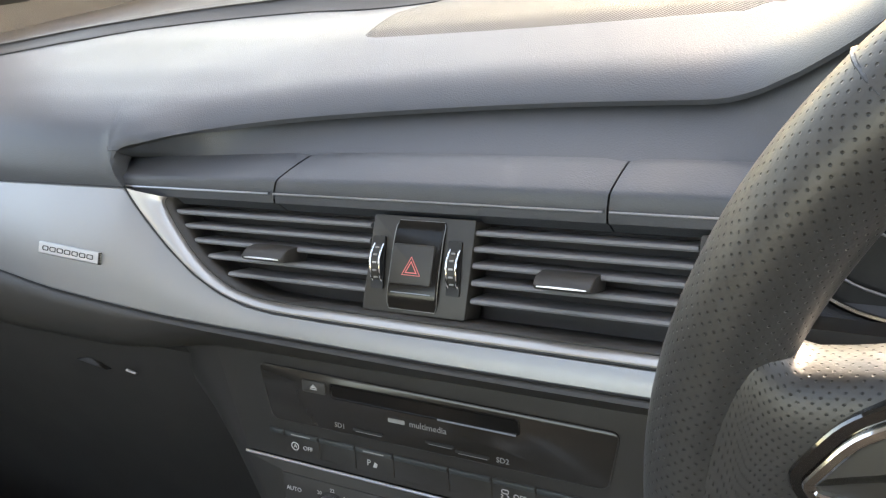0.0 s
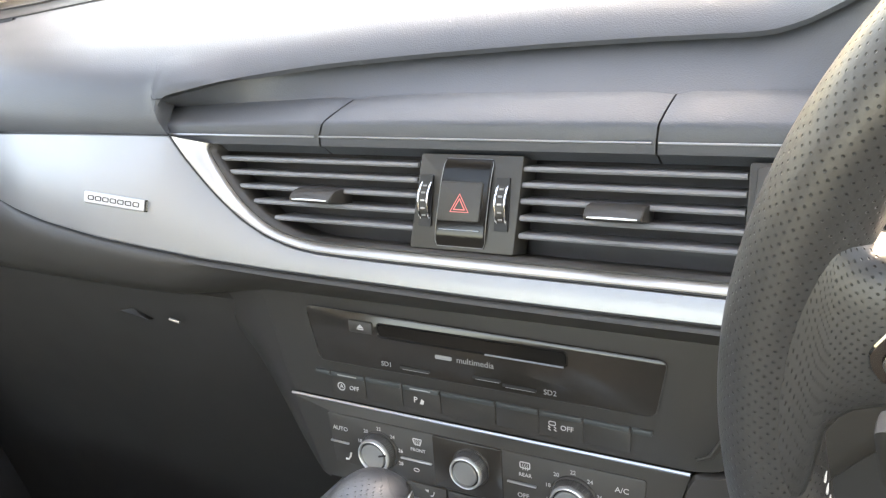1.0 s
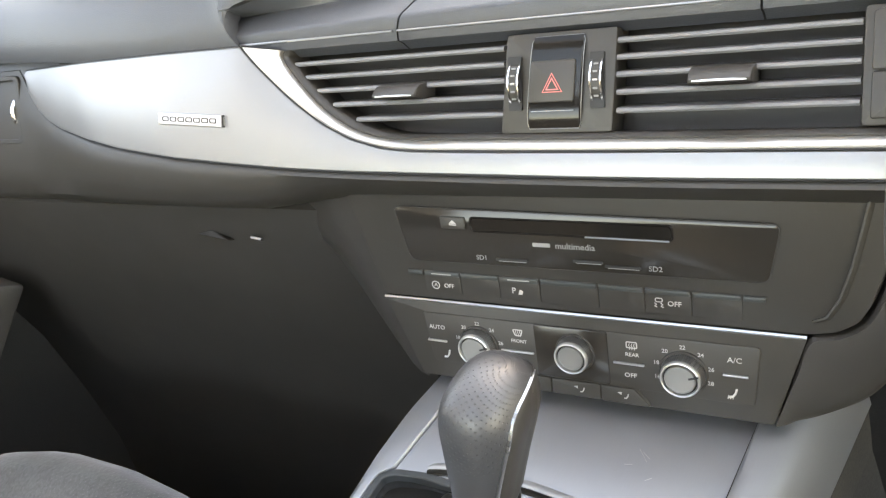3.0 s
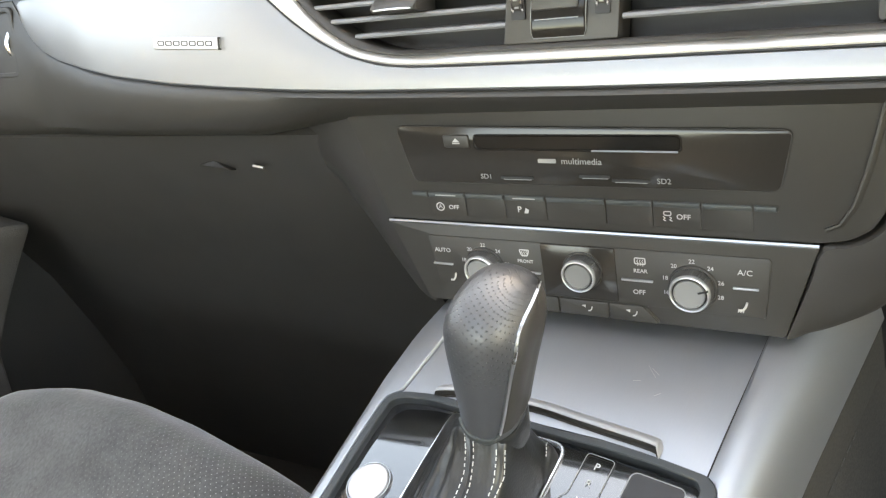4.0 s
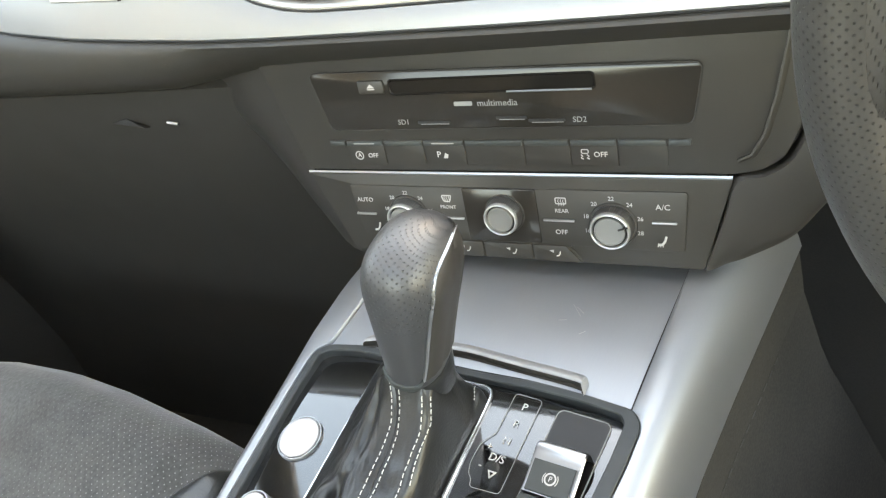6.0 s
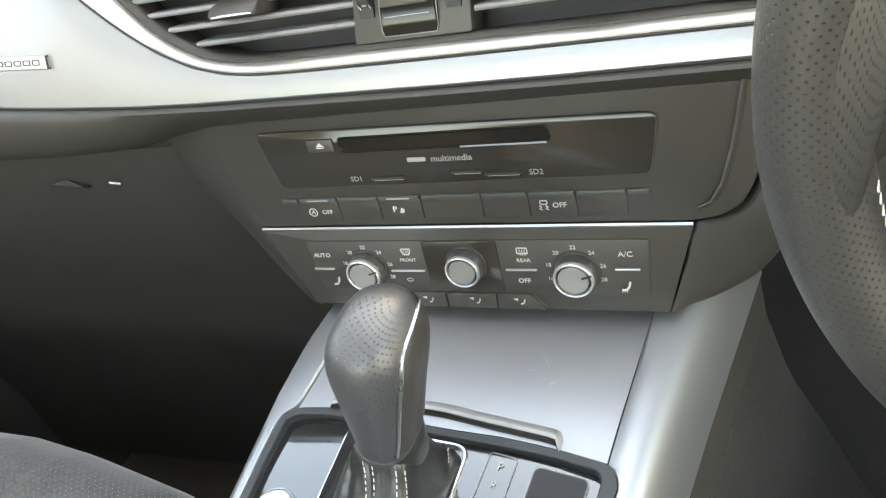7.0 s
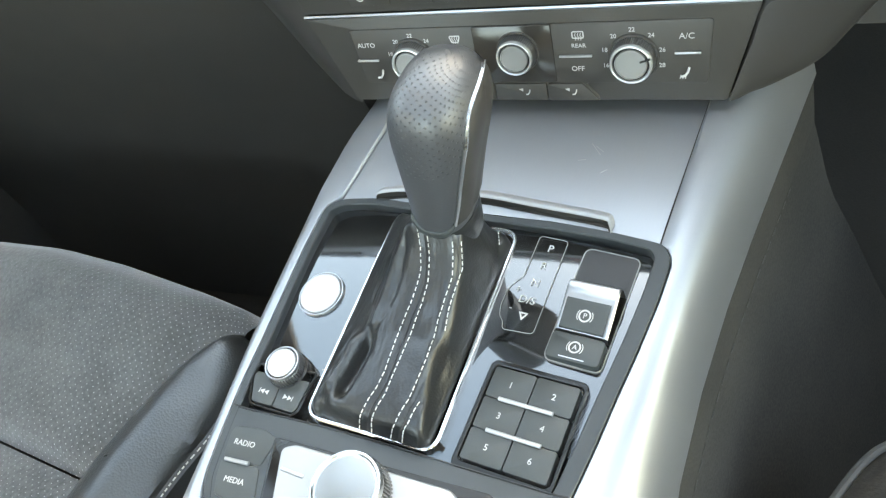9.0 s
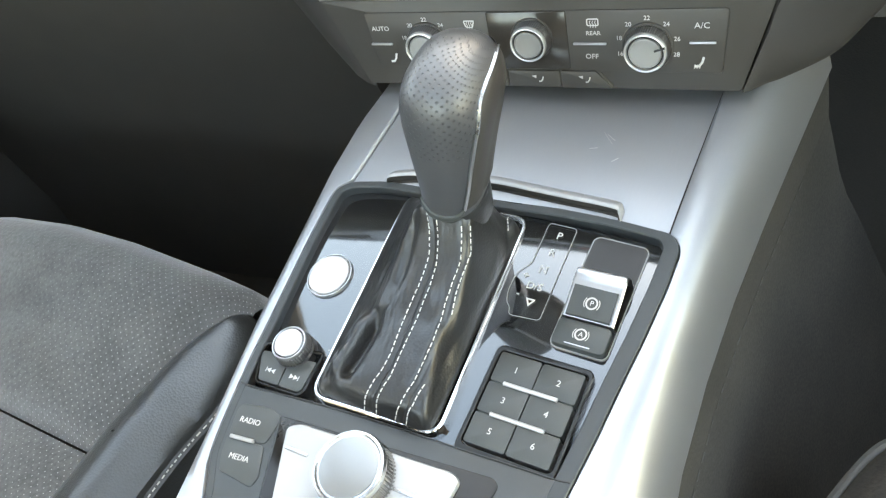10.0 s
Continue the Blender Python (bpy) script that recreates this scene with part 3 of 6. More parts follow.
outline_run = [(u, interp(u, TOPLINE)) for u in [-0.218 - 0.0127 * k for k in range(21)]] + [(u, interp(u, BOTTOM)) for u in [-0.4753, -0.4735, -0.4716, -0.468, -0.464, -0.458, -0.450, -0.440] + [-0.425 + 0.0155 * k for k in range(42)]]
part("trim_joint", tube([face(u, v, trim_d(u) - 0.0022) for u, v in outline_run], 0.0009, 6), BLACK, dashboard, "dark joint round the silver trim")
trim_panel = part("decor_trim", loft(rows), SILVER, dashboard, "satin silver decorative trim panel")

# bright inner frame of the vents
CHR = [(-0.1852, 0.0512), (-0.1871, 0.0470), (-0.1800, 0.0368), (-0.1625, 0.0190), (-0.1450, 0.0064), (-0.1270, -0.0018), (-0.1085, -0.0058), (-0.0905, -0.0072), (-0.0520, -0.0078), (0.0163, -0.0083), (0.1053, -0.0089), (0.22, -0.0093)]
inn = [(-0.2160, 0.0552)] + [(u, v) for u, v in INNER[1:]]
a, b = spread_of(inn, 73), spread_of(CHR, 73)
rows = []
for p, q in zip(a, b):
    d = trim_d(p.x) - 0.0012
    rows.append([face(p.x, p.y, d - 0.004), face(p.x, p.y, d)] + [face(*(p.lerp(q, t)), d + 0.0012 * math.sin(math.pi * t) - 0.0035 * t * t) for t in (0.08, 0.3, 0.6, 0.9)] + [face(q.x, q.y, d - 0.0045), face(q.x, q.y, -0.010)])
part("vent_surround", loft(rows), BRIGHT, dashboard, "bright satin metal vent surround")
part("joint_line", tube([face(p.x, p.y + 0.0001, trim_d(p.x) - 0.0010) for p in spread_of(inn, 73)], 0.0007, 6), BLACK, dashboard, "dark joint beside the trim")
c = spread_of([(u + 0.0045, v) if i < 2 else (u + 0.0030, v + 0.0040) if i < 6 else (u, v + 0.0039) for i, (u, v) in enumerate(CHR)], 73)
rows = [[face(q.x, q.y, -0.0005), face(q.x, q.y, 0.0008), face(*(q.lerp(s, 0.3)), 0.0012), face(*(q.lerp(s, 0.8)), -0.0004), face(s.x, s.y, -0.003), face(s.x, s.y, -0.022)] for q, s in zip(b, c)]
part("vent_bezel", loft(rows), PLASTIC, dashboard, "dark plastic bezel inside the bright frame")
part("vent_backing", prism([(-0.19, -0.012), (0.19, -0.012), (0.19, 0.054), (-0.19, 0.054)], -0.034, -0.024, DASHF, 0), PLASTIC, dashboard)

# name plate, its letters drawn as plain strokes
BADGE = DASHF @ pose(-0.2623, 0.0099, 0, 0, 0, -3.5)
badge = tagged(part("badge", prism(rrect(-0.0309, -0.0041, 0.0309, 0.0041, 0.0010), 0.0085, 0.0134, BADGE, 0.0006), SATIN, None, ""), "small satin metal badge with dark letter strokes on the trim", "badge")
part("badge_field", prism(rrect(-0.0300, -0.0034, 0.0300, 0.0034, 0.0007), 0.0130, 0.01355, BADGE, 0), WHITECAP, badge)
part("badge_foot", prism(rrect(0.0300, -0.0040, 0.0309, 0.0040, 0.0002, 1), 0.0085, 0.0138, BADGE, 0), PLASTIC, badge)
for k in range(7):
    u = -0.0262 + 0.0075 * k
    part("letter_stroke", ring_plate(rrect(u, -0.0018, u + 0.0063, 0.0018, 0.0010), rrect(u + 0.0009, -0.0009, u + 0.0054, 0.0009, 0.0006), 0.0133, 0.0140, BADGE), BLACK, badge)

# lower dashboard and glovebox
rows = []
for k in range(49):
    u = -0.80 + 0.026 * k
    lo = interp(u, BOTTOM)
    hi_left = u <= -0.4755
    d = trim_d(u)
    row = []
    if hi_left:
        row += [face(u, 0.062, d - 0.012), face(u, 0.056, d - 0.004), face(u, 0.030, d - 0.0005)]
        lo = -0.012
    else:
        lo2 = lo
        row += [face(u, lo2 + 0.001, d - 0.006), face(u, lo2 - 0.001, d - 0.002), face(u, lo2 - 0.004, d - 0.0005)]
    base_v = -0.046 + 0.011 * smoothstep(-0.24, -0.14, u)
    row += [face(u, lo + (base_v - lo) * 0.35, d - 0.001), face(u, lo + (base_v - lo) * 0.7, d - 0.004), face(u, base_v, d - 0.010), face(u, base_v - 0.006, d - 0.020), face(u, base_v - 0.008, d - 0.034)]
    rows.append(row)
part("lower_bolster", loft(rows), PANEL, dashboard)
part("dash_end", loft([[cab(u, lip_y(u) + 0.003, 0.7935), face(u, 0.062, trim_d(u) - 0.0055), face(u, 0.054, trim_d(u) - 0.0045), face(u, 0.046, trim_d(u) - 0.0045)] for u in [-0.70 + 0.012 * k for k in range(24)]]), DASH, dashboard)
rows = [[face(u, -0.046, -0.045), face(u, -0.056, -0.040), face(u, -0.066, -0.046), face(u, -0.10, -0.074), face(u, -0.16, -0.128), face(u, -0.24, -0.195), face(u, -0.32, -0.245), face(u, -0.40, -0.29), face(u, -0.50, -0.33)] for u in [-0.78 + 0.06 * k for k in range(11)]]
glove = part("glovebox_lid", loft(rows), PLASTIC, dashboard, "dark plastic glovebox lid")
part("latch", prism([(-0.335, -0.0800), (-0.300, -0.0840), (-0.318, -0.0760)], -0.066, -0.0545, DASHF, 0.001), PLASTIC, glove, "small latch")
# reflection by the latch, put in as a short bright tube
part("latch_glint", tube([face(-0.272, -0.0795, -0.050), face(-0.262, -0.081, -0.0505)], 0.0012, 6), SATIN, glove)

# side vent at the door
side_vent = thing("air_vent", "dark side air vent with a chrome thumb wheel at the door", "air vent", face(-0.51, 0.03, 0))
part("vent_frame", ring_plate(rrect(-0.545, -0.004, -0.487, 0.052, 0.006), rrect(-0.541, 0.000, -0.4905, 0.048, 0.005), -0.03, -0.0135, DASHF), PLASTIC, side_vent)
for k in range(4):
    part("slat", prism(rrect(-0.541, 0.004 + 0.011 * k, -0.492, 0.007 + 0.011 * k, 0.0006, 2), -0.034, -0.019, DASHF, 0.0008), PLASTIC, side_vent)
part("thumb_wheel", tube([face(-0.496, 0.012 + 0.0025 * k, -0.016 + 0.004 * math.sin(math.pi * k / 8)) for k in range(9)], 0.002, 8), CHROME, side_vent, "chrome thumb wheel")


# ---- centre vents ----
def vent(u_left, u_right, label, tab_u):
    v = thing("air_vent", label, "air vent", face(0.5 * (u_left(0.02) + u_right), 0.02, -0.01), group="centre air vents")
    for k, vv in enumerate((0.0421, 0.0335, 0.0247, 0.0156, 0.0060)):
        u0 = u_left(vv)
        bm = bmesh.new()
        rows = []
        for t in (0, 0.02, 0.98, 1):
            u = u0 + (u_right - u0) * t
            rows.append([face(u, vv + a, d) for a, d in ((0.0012, -0.0022), (0.0018, -0.0036), (0.0036, -0.022), (0.0018, -0.022), (-0.0010, -0.0048), (-0.0013, -0.0030), (-0.0003, -0.0018))])
        loft(rows, closed=True, caps=True, bm=bm)
        part("slat", bm, SLAT, v)
    w = 0.0152
    rows = []
    for x, s in ((-1.0, 0.90), (-0.96, 1.0), (0.96, 1.0), (1.0, 0.90)):
        rows.append([face(tab_u + w * x, 0.0215 + v_, d_) for v_, d_ in ((0.0052 * s, -0.012), (0.0050 * s, 0.001), (0.0034 * s, 0.0068), (0.0008, 0.0108 * s), (-0.0020, 0.0128 * s), (-0.0034, 0.0122 * s), (-0.0042 * s, 0.0090), (-0.0036 * s, -0.012))])
    tab = part("tab", loft(rows, closed=True, caps=True), PLASTIC, v, "dark slider tab")
    part("chrome_edge", tube([face(tab_u + w * (-0.85 + 1.7 * k / 6), 0.0190, 0.0129 - 0.0008 * abs(k - 3) / 3) for k in range(7)], 0.0006, 8), DIALMETAL, tab, "chrome edge")


vent(lambda v: interp(v, [(0.0, -0.118), (0.0069, -0.1350), (0.0162, -0.1515), (0.0253, -0.1645), (0.0335, -0.1735), (0.0421, -0.1805), (0.05, -0.178)]), -0.0290, "dark slatted air vent with a curved pointed end", -0.0955)
vent(lambda v: 0.0365, 0.1535, "dark slatted rectangular air vent", 0.0922)

# ---- hazard switch panel ----
hz = thing("hazard_unit", "black hazard switch unit with two thumb wheels between vents", "hazard switch", face(0.003, 0.022, 0))
outer = [(-0.0310, -0.0045), (0.0345, -0.0045), (0.0378, 0.0490), (-0.0258, 0.0490)]
part("plate", prism(rounded(outer, 0.0015), -0.02, -0.0006, DASHF, 0.0006), PANEL, hz)
rows, edge_run = [], []
for k in range(17):
    t = k / 16
    v = -0.0022 + 0.0488 * t
    a, b2 = -0.0142 + 0.0045 * t, 0.0173 + 0.0034 * t
    d = 0.0026 - 0.0027 * (2 * t - 1) ** 4 - 0.0003 * (1 - t)
    edge_run.append((a, b2, v, d))
    rows.append([face(a, v, -0.004), face(a, v, d - 0.0010), face(a + 0.0010, v, d)] + [face(a + (b2 - a) * q, v, d) for q in (0.3, 0.5, 0.7)] + [face(b2 - 0.0010, v, d), face(b2, v, d - 0.0010), face(b2, v, -0.004)])
part("gloss_field", loft(rows), PIANO, hz, "gloss black field")
outline = [face(a, v, d - 0.0004) for a, b2, v, d in edge_run[1:-1]] + [face(edge_run[-1][0] + 0.0012, edge_run[-1][2], -0.0004), face(edge_run[-1][1] - 0.0012, edge_run[-1][2], -0.0004)] + [face(b2, v, d - 0.0004) for a, b2, v, d in reversed(edge_run[1:-1])] + [face(edge_run[0][1] - 0.0012, edge_run[0][2], -0.0004), face(edge_run[0][0] + 0.0012, edge_run[0][2], -0.0004)]
part("outline", tube(outline, 0.00024, 6, closed=True), CAPGREY, hz, "thin satin outline")
key = part("hazard_switch", prism(rounded([(-0.0122, 0.0118), (0.0145, 0.0118), (0.0162, 0.0340), (-0.0100, 0.0340)], 0.0018), 0.000, 0.0038, DASHF, 0.0010), PANEL, hz, "charcoal push switch")


def triangle(cx, cy, s, w, d0, d1, m):
    o = [(cx + s * math.cos(radians(a)), cy + s * math.sin(radians(a))) for a in (-30, 90, 210)]
    i = [(cx + (s - w) * math.cos(radians(a)), cy + (s - w) * math.sin(radians(a))) for a in (-30, 90, 210)]
    return ring_plate(o, i, d0, d1, m)


part("warning_triangle", triangle(0.0023, 0.0205, 0.0074, 0.0017, 0.003, 0.0041, DASHF), RED, key, "red warning triangle")
part("warning_triangle", triangle(0.0023, 0.0205, 0.0046, 0.0013, 0.003, 0.0041, DASHF), RED, key, "red warning triangle")
part("chrome_line", tube([face(-0.0110, 0.0072, 0.0022), face(0.0140, 0.0073, 0.0022)], 0.0003, 6), SATIN, hz)
for uc in (-0.0210, 0.0270):
    part("slot", prism(rrect(uc - 0.0040, 0.0080, uc + 0.0040, 0.0370, 0.0008), -0.004, 0.0011, DASHF, 0), BLACK, hz)
    wheel = part("thumb_wheel", loft([[face(uc + x, 0.0225 + 0.0138 * math.sin(a), -0.0072 + 0.0117 * math.cos(a)) for x in (-0.0028, -0.0022, 0.0022, 0.0028)] for a in [radians(-80 + 10 * k) for k in range(17)]]), PANEL, hz, "ribbed thumb wheel")
    for sgn in (-1, 1):
        part("chrome_rim", tube([face(uc + sgn * 0.0029, 0.0225 + 0.0140 * math.sin(a), -0.0072 + 0.0119 * math.cos(a)) for a in [radians(-80 + 10 * k) for k in range(17)]], 0.00055, 6), CHROME, wheel)
    for k in range(7):
        a = radians(-54 + 18 * k)
        part("rib", tube([face(uc - 0.0012, 0.0225 + 0.0140 * math.sin(a), -0.0072 + 0.0120 * math.cos(a)), face(uc + 0.0012, 0.0225 + 0.0140 * math.sin(a), -0.0072 + 0.0120 * math.cos(a))], 0.0006, 5), INK if k % 3 == 0 else GREYINK, wheel)
# switch block at the end of the driver-side vent
sb = thing("switch_block", "charcoal switch block beside the vent", "switch block", face(0.165, 0.02, 0))
part("bezel", prism(rrect(0.1544, -0.0045, 0.189, 0.049, 0.002), -0.02, 0.0, DASHF, 0.0008), PANEL, sb)
part("key", prism(rounded([(0.1582, 0.0205), (0.186, 0.0205), (0.186, 0.0475), (0.1625, 0.0475), (0.1582, 0.0460)], 0.0012), -0.002, 0.003, DASHF, 0.001), PANEL, sb)
part("key", prism(rrect(0.1582, -0.0013, 0.186, 0.0197, 0.0012), -0.002, 0.003, DASHF, 0.001), PANEL, sb)
part("mark", ring_plate(rrect(0.1645, 0.0305, 0.1695, 0.0355, 0.0003), rrect(0.1652, 0.0312, 0.1688, 0.0348, 0.0003), 0.002, 0.0034, DASHF), INK, sb)


# ---- centre stack ----
def stk(u, v, d):
    return STACK @ Vector((u, v, d))


stack = thing("centre_stack", "charcoal plastic centre stack below the silver trim", "centre stack", stk(0, 0, 0))
upper = rounded([(-0.1362, 0.0010), (0.1300, 0.0010), (0.1440, 0.0035), (0.1545, 0.0105), (0.1605, 0.0225), (0.1680, 0.0500), (0.1800, 0.0980), (-0.1600, 0.0980)], 0.004)
part("upper_fascia", prism(upper, -0.045, 0.0, STACK, 0.0015), PANEL, stack)
part("lower_fascia", prism(rounded([(-0.1158, -0.0583), (0.1136, -0.0583), (0.1302, -0.0012), (-0.1362, -0.0012)], 0.002), -0.045, 0.0, STACK, 0.0015), PANEL, stack)
part("joint", prism([(-0.130, -0.004), (0.126, -0.004), (0.126, 0.004), (-0.130, 0.004)], -0.04, -0.002, STACK, 0), BLACK, stack)
part("chrome_strip", loft([[stk(u, 0.0010, 0.0002), stk(u, 0.0010, 0.0010), stk(u, 0.0, 0.0016), stk(u, -0.0010, 0.0010), stk(u, -0.0011, 0.0002)] for u in [-0.1362 + 0.02662 * k for k in range(11)]]), SATIN, stack, "thin bright strip")
# flank towards the passenger footwell
rows = []
for k in range(10):
    v = -0.062 + 0.0178 * k
    e = interp(v, [(-0.075, -0.1100), (-0.0583, -0.1158), (0, -0.1362), (0.098, -0.1600)])
    far = interp(v, [(-0.078, -0.1330), (-0.055, -0.1560), (0.003, -0.1880), (0.042, -0.2200), (0.062, -0.2240), (0.1, -0.226)])
    rows.append([stk(e + 0.001, v, -0.003), stk(e - 0.001, v, -0.0035), stk(e + (far - e) * 0.25, v, -0.007), stk(e + (far - e) * 0.6, v, -0.016), stk(far + 0.003, v, -0.028), stk(far, v, -0.034), stk(far + 0.004, v, -0.06), stk(far + 0.01, v, -0.16)])
part("flank", loft(rows), PLASTIC, stack)
# rounded driver-side cheek below and beside the upper fascia
inner_edge = [(0.1136, -0.0583), (0.1190, -0.0400), (0.1245, -0.0210), (0.1302, -0.0012), (0.1440, 0.0022), (0.1555, 0.0095), (0.1618, 0.0220), (0.1692, 0.0500), (0.1815, 0.0980)]
outer_edge = [(0.1250, -0.0575), (0.1340, -0.0553), (0.1494, -0.0475), (0.1612, -0.0380), (0.1726, -0.0225), (0.1850, -0.0060), (0.2050, 0.0150), (0.2350, 0.0500), (0.2500, 0.0980)]
rows = []
for p, q in zip(spread_of(inner_edge, 37), spread_of(outer_edge, 37)):
    w = p.lerp(q, 0.0)
    rows.append([stk(p.x + 0.0008, p.y - 0.0004, -0.02), stk(p.x + 0.0008, p.y - 0.0004, -0.0016), stk(*p.lerp(q, 0.06), 0.0006)] + [stk(*p.lerp(q, t), 0.0008 - 0.010 * t * t) for t in (0.25, 0.5, 0.75, 0.92)] + [stk(*q, -0.013), stk(*q.lerp(p, -0.02), -0.020), stk(*q, -0.09)])
part("cheek", loft(rows), PLASTIC, stack)
part("cheek_lining", slab([stk(0.16, -0.03, -0.03), stk(0.42, -0.03, -0.03), stk(0.42, 0.12, -0.03), stk(0.16, 0.12, -0.03)], -0.02), PLASTIC, stack, smooth=False)
part("ridge", tube([stk(u, v, d) for u, v, d in ((0.1600, 0.090, 0.0), (0.1553, 0.0627, 0.0006), (0.1515, 0.0430, 0.0008), (0.1460, 0.0235, 0.0008), (0.1400, 0.0130, 0.0006), (0.1330, 0.0090, -0.0006))], 0.0020, 8, squash=0.6), PANEL, stack)

# media unit
def on_media(u, v, d):
    return MEDIA @ Vector((u, v, d))


media = thing("media_player", "smoked gloss disc and card player unit", "media player", on_media(0, 0.05, 0))
part("faceplate", prism(rounded([(-0.1130, 0.0300), (0.1105, 0.0312), (0.1168, 0.0664), (-0.1207, 0.0690)], 0.0055), -0.01, 0.0014, MEDIA, 0.0004), SMOKE, media)
part("edge_line", tube([on_media(u, v, 0.0013) for u, v in rounded([(-0.1130, 0.0300), (0.1105, 0.0312), (0.1168, 0.0664), (-0.1207, 0.0690)], 0.0055)], 0.0004, 5, closed=True), PLASTIC, media, "thin edge of the faceplate")
part("eject_button", prism(rrect(-0.0863, 0.0546, -0.0682, 0.0632, 0.0014), 0.001, 0.0026, MEDIA, 0.0008), PANEL, media, "charcoal eject button")
part("eject_mark", prism([(-0.0795, 0.0587), (-0.0745, 0.0587), (-0.0770, 0.0612)], 0.002, 0.0030, MEDIA, 0), INK, media)
part("eject_mark", prism(rrect(-0.0795, 0.0575, -0.0745, 0.0581, 0.0001, 1), 0.002, 0.0030, MEDIA, 0), INK, media)
part("disc_slot_surround", ring_plate(rrect(-0.0655, 0.0530, 0.0612, 0.0636, 0.0028), rrect(-0.0640, 0.0545, 0.0598, 0.0622, 0.0022), 0.001, 0.0022, MEDIA), PIANO, media)
part("disc_slot", prism(rrect(-0.0640, 0.0545, 0.0598, 0.0622, 0.0022), 0.0005, 0.0018, MEDIA, 0), PIANO, media)
# glint on the right half of the slot's lower lip, modelled as a bar
part("slot_lip_glint", tube([on_media(0.010, 0.0536, 0.0020), on_media(0.0590, 0.0536, 0.0024)], 0.0006, 6), CAPGREY, media)
part("maker_mark", prism(rrect(-0.0240, 0.0453, -0.0126, 0.0479, 0.0006), 0.001, 0.0019, MEDIA, 0), GREYINK, media)
lettering("multimedia", 0.0056, at(MEDIA, 0.0030, 0.0466, 0.0018), GREYINK, media)
lettering("SD1", 0.0047, at(MEDIA, -0.0598, 0.0353, 0.0018), GREYINK, media)
lettering("SD2", 0.0047, at(MEDIA, 0.0503, 0.0354, 0.0018), GREYINK, media)
for a, b, vv in ((-0.0500, -0.0284, 0.0350), (0.0010, 0.0195, 0.0372), (0.0205, 0.0420, 0.0352)):
    part("card_slot", prism(rrect(a, vv - 0.0009, b, vv + 0.0009, 0.0005, 2), 0.001, 0.0021, MEDIA, 0), BLACK, media)
    # highlight below each card slot, drawn as a thin grey bar
    part("slot_glint", tube([on_media(a + 0.002, vv - 0.0010, 0.0020), on_media(b - 0.001, vv - 0.0010, 0.0020)], 0.00024, 5), GREYINK, media)

# row of flat buttons
def on_row(u, v, d):
    return ROW @ Vector((u, v, d))


switches = thing("switch_row", "row of flat charcoal push buttons", "switch row", on_row(0, 0.014, 0))
cuts = [-0.1200, -0.1076, -0.0803, -0.0525, -0.0247, 0.0129, 0.0406, 0.0676, 0.0950, 0.1075]
for k, (a, b) in enumerate(zip(cuts, cuts[1:])):
    low = [(a + 0.0003, 0.0060), (b - 0.0003, 0.0060)]
    if k == 0:
        pts = [(a, 0.0190), (b - 0.0003, 0.0180), (b - 0.0003, 0.0226), (a, 0.0226)]
    elif k == len(cuts) - 2:
        pts = [(a + 0.0003, 0.0180), (b, 0.0190), (b, 0.0226), (a + 0.0003, 0.0226)]
    else:
        pts = low + [(b - 0.0003, 0.0226), (a + 0.0003, 0.0226)]
    key = part("button", prism(rounded(pts, 0.0006, 2), -0.002, 0.0007, ROW, 0.0003), PANEL, switches)
    part("button_ledge", prism(rrect(a + 0.0006, 0.0190, b - 0.0006, 0.0224, 0.0008, 2), 0.0, 0.0017, ROW, 0.0006), KEY, key)
    if k in (1, 3):
        part("light_bar", prism(rrect((a + b) / 2 - 0.0075, 0.0204, (a + b) / 2 + 0.0075, 0.0212, 0.0003, 2), 0.001, 0.0019, ROW, 0), GREYINK, key)
lettering("OFF", 0.0043, at(ROW, -0.0895, 0.0120, 0.0009), INK, switches)
part("stop_symbol", ring_plate([(-0.0995 + 0.0030 * math.cos(a), 0.0122 + 0.0030 * math.sin(a)) for a in [2 * math.pi * k / 20 for k in range(20)]], [(-0.0995 + 0.0025 * math.cos(a), 0.0122 + 0.0025 * math.sin(a)) for a in [2 * math.pi * k / 20 for k in range(20)]], 0.0004, 0.0011, ROW), INK, switches)
lettering("A", 0.0040, at(ROW, -0.0995, 0.0122, 0.0009), INK, switches)
lettering("P", 0.0058, at(ROW, -0.0428, 0.0128, 0.0009), INK, switches)
part("parking_symbol", prism([(-0.0398, 0.0105), (-0.0372, 0.0105), (-0.0366, 0.0128), (-0.0385, 0.0140)], 0.0004, 0.0011, ROW, 0), INK, switches)
lettering("OFF", 0.0046, at(ROW, 0.0578, 0.0132, 0.0009), INK, switches)
part("car_symbol", ring_plate(rrect(0.0466, 0.0138, 0.0512, 0.0168, 0.0010, 3), rrect(0.0472, 0.0144, 0.0506, 0.0162, 0.0006, 3), 0.0004, 0.0011, ROW), INK, switches)
for du in (0.0, 0.0036):
    part("skid_symbol", tube([on_row(0.0463 + du, 0.0132, 0.0009), on_row(0.0475 + du, 0.0122, 0.0009), on_row(0.0463 + du, 0.0112, 0.0009), on_row(0.0478 + du, 0.0104, 0.0009)], 0.0003, 5), INK, switches)

# climate controls
def on_climate(u, v, d):
    return CLIMATE @ Vector((u, v, d))


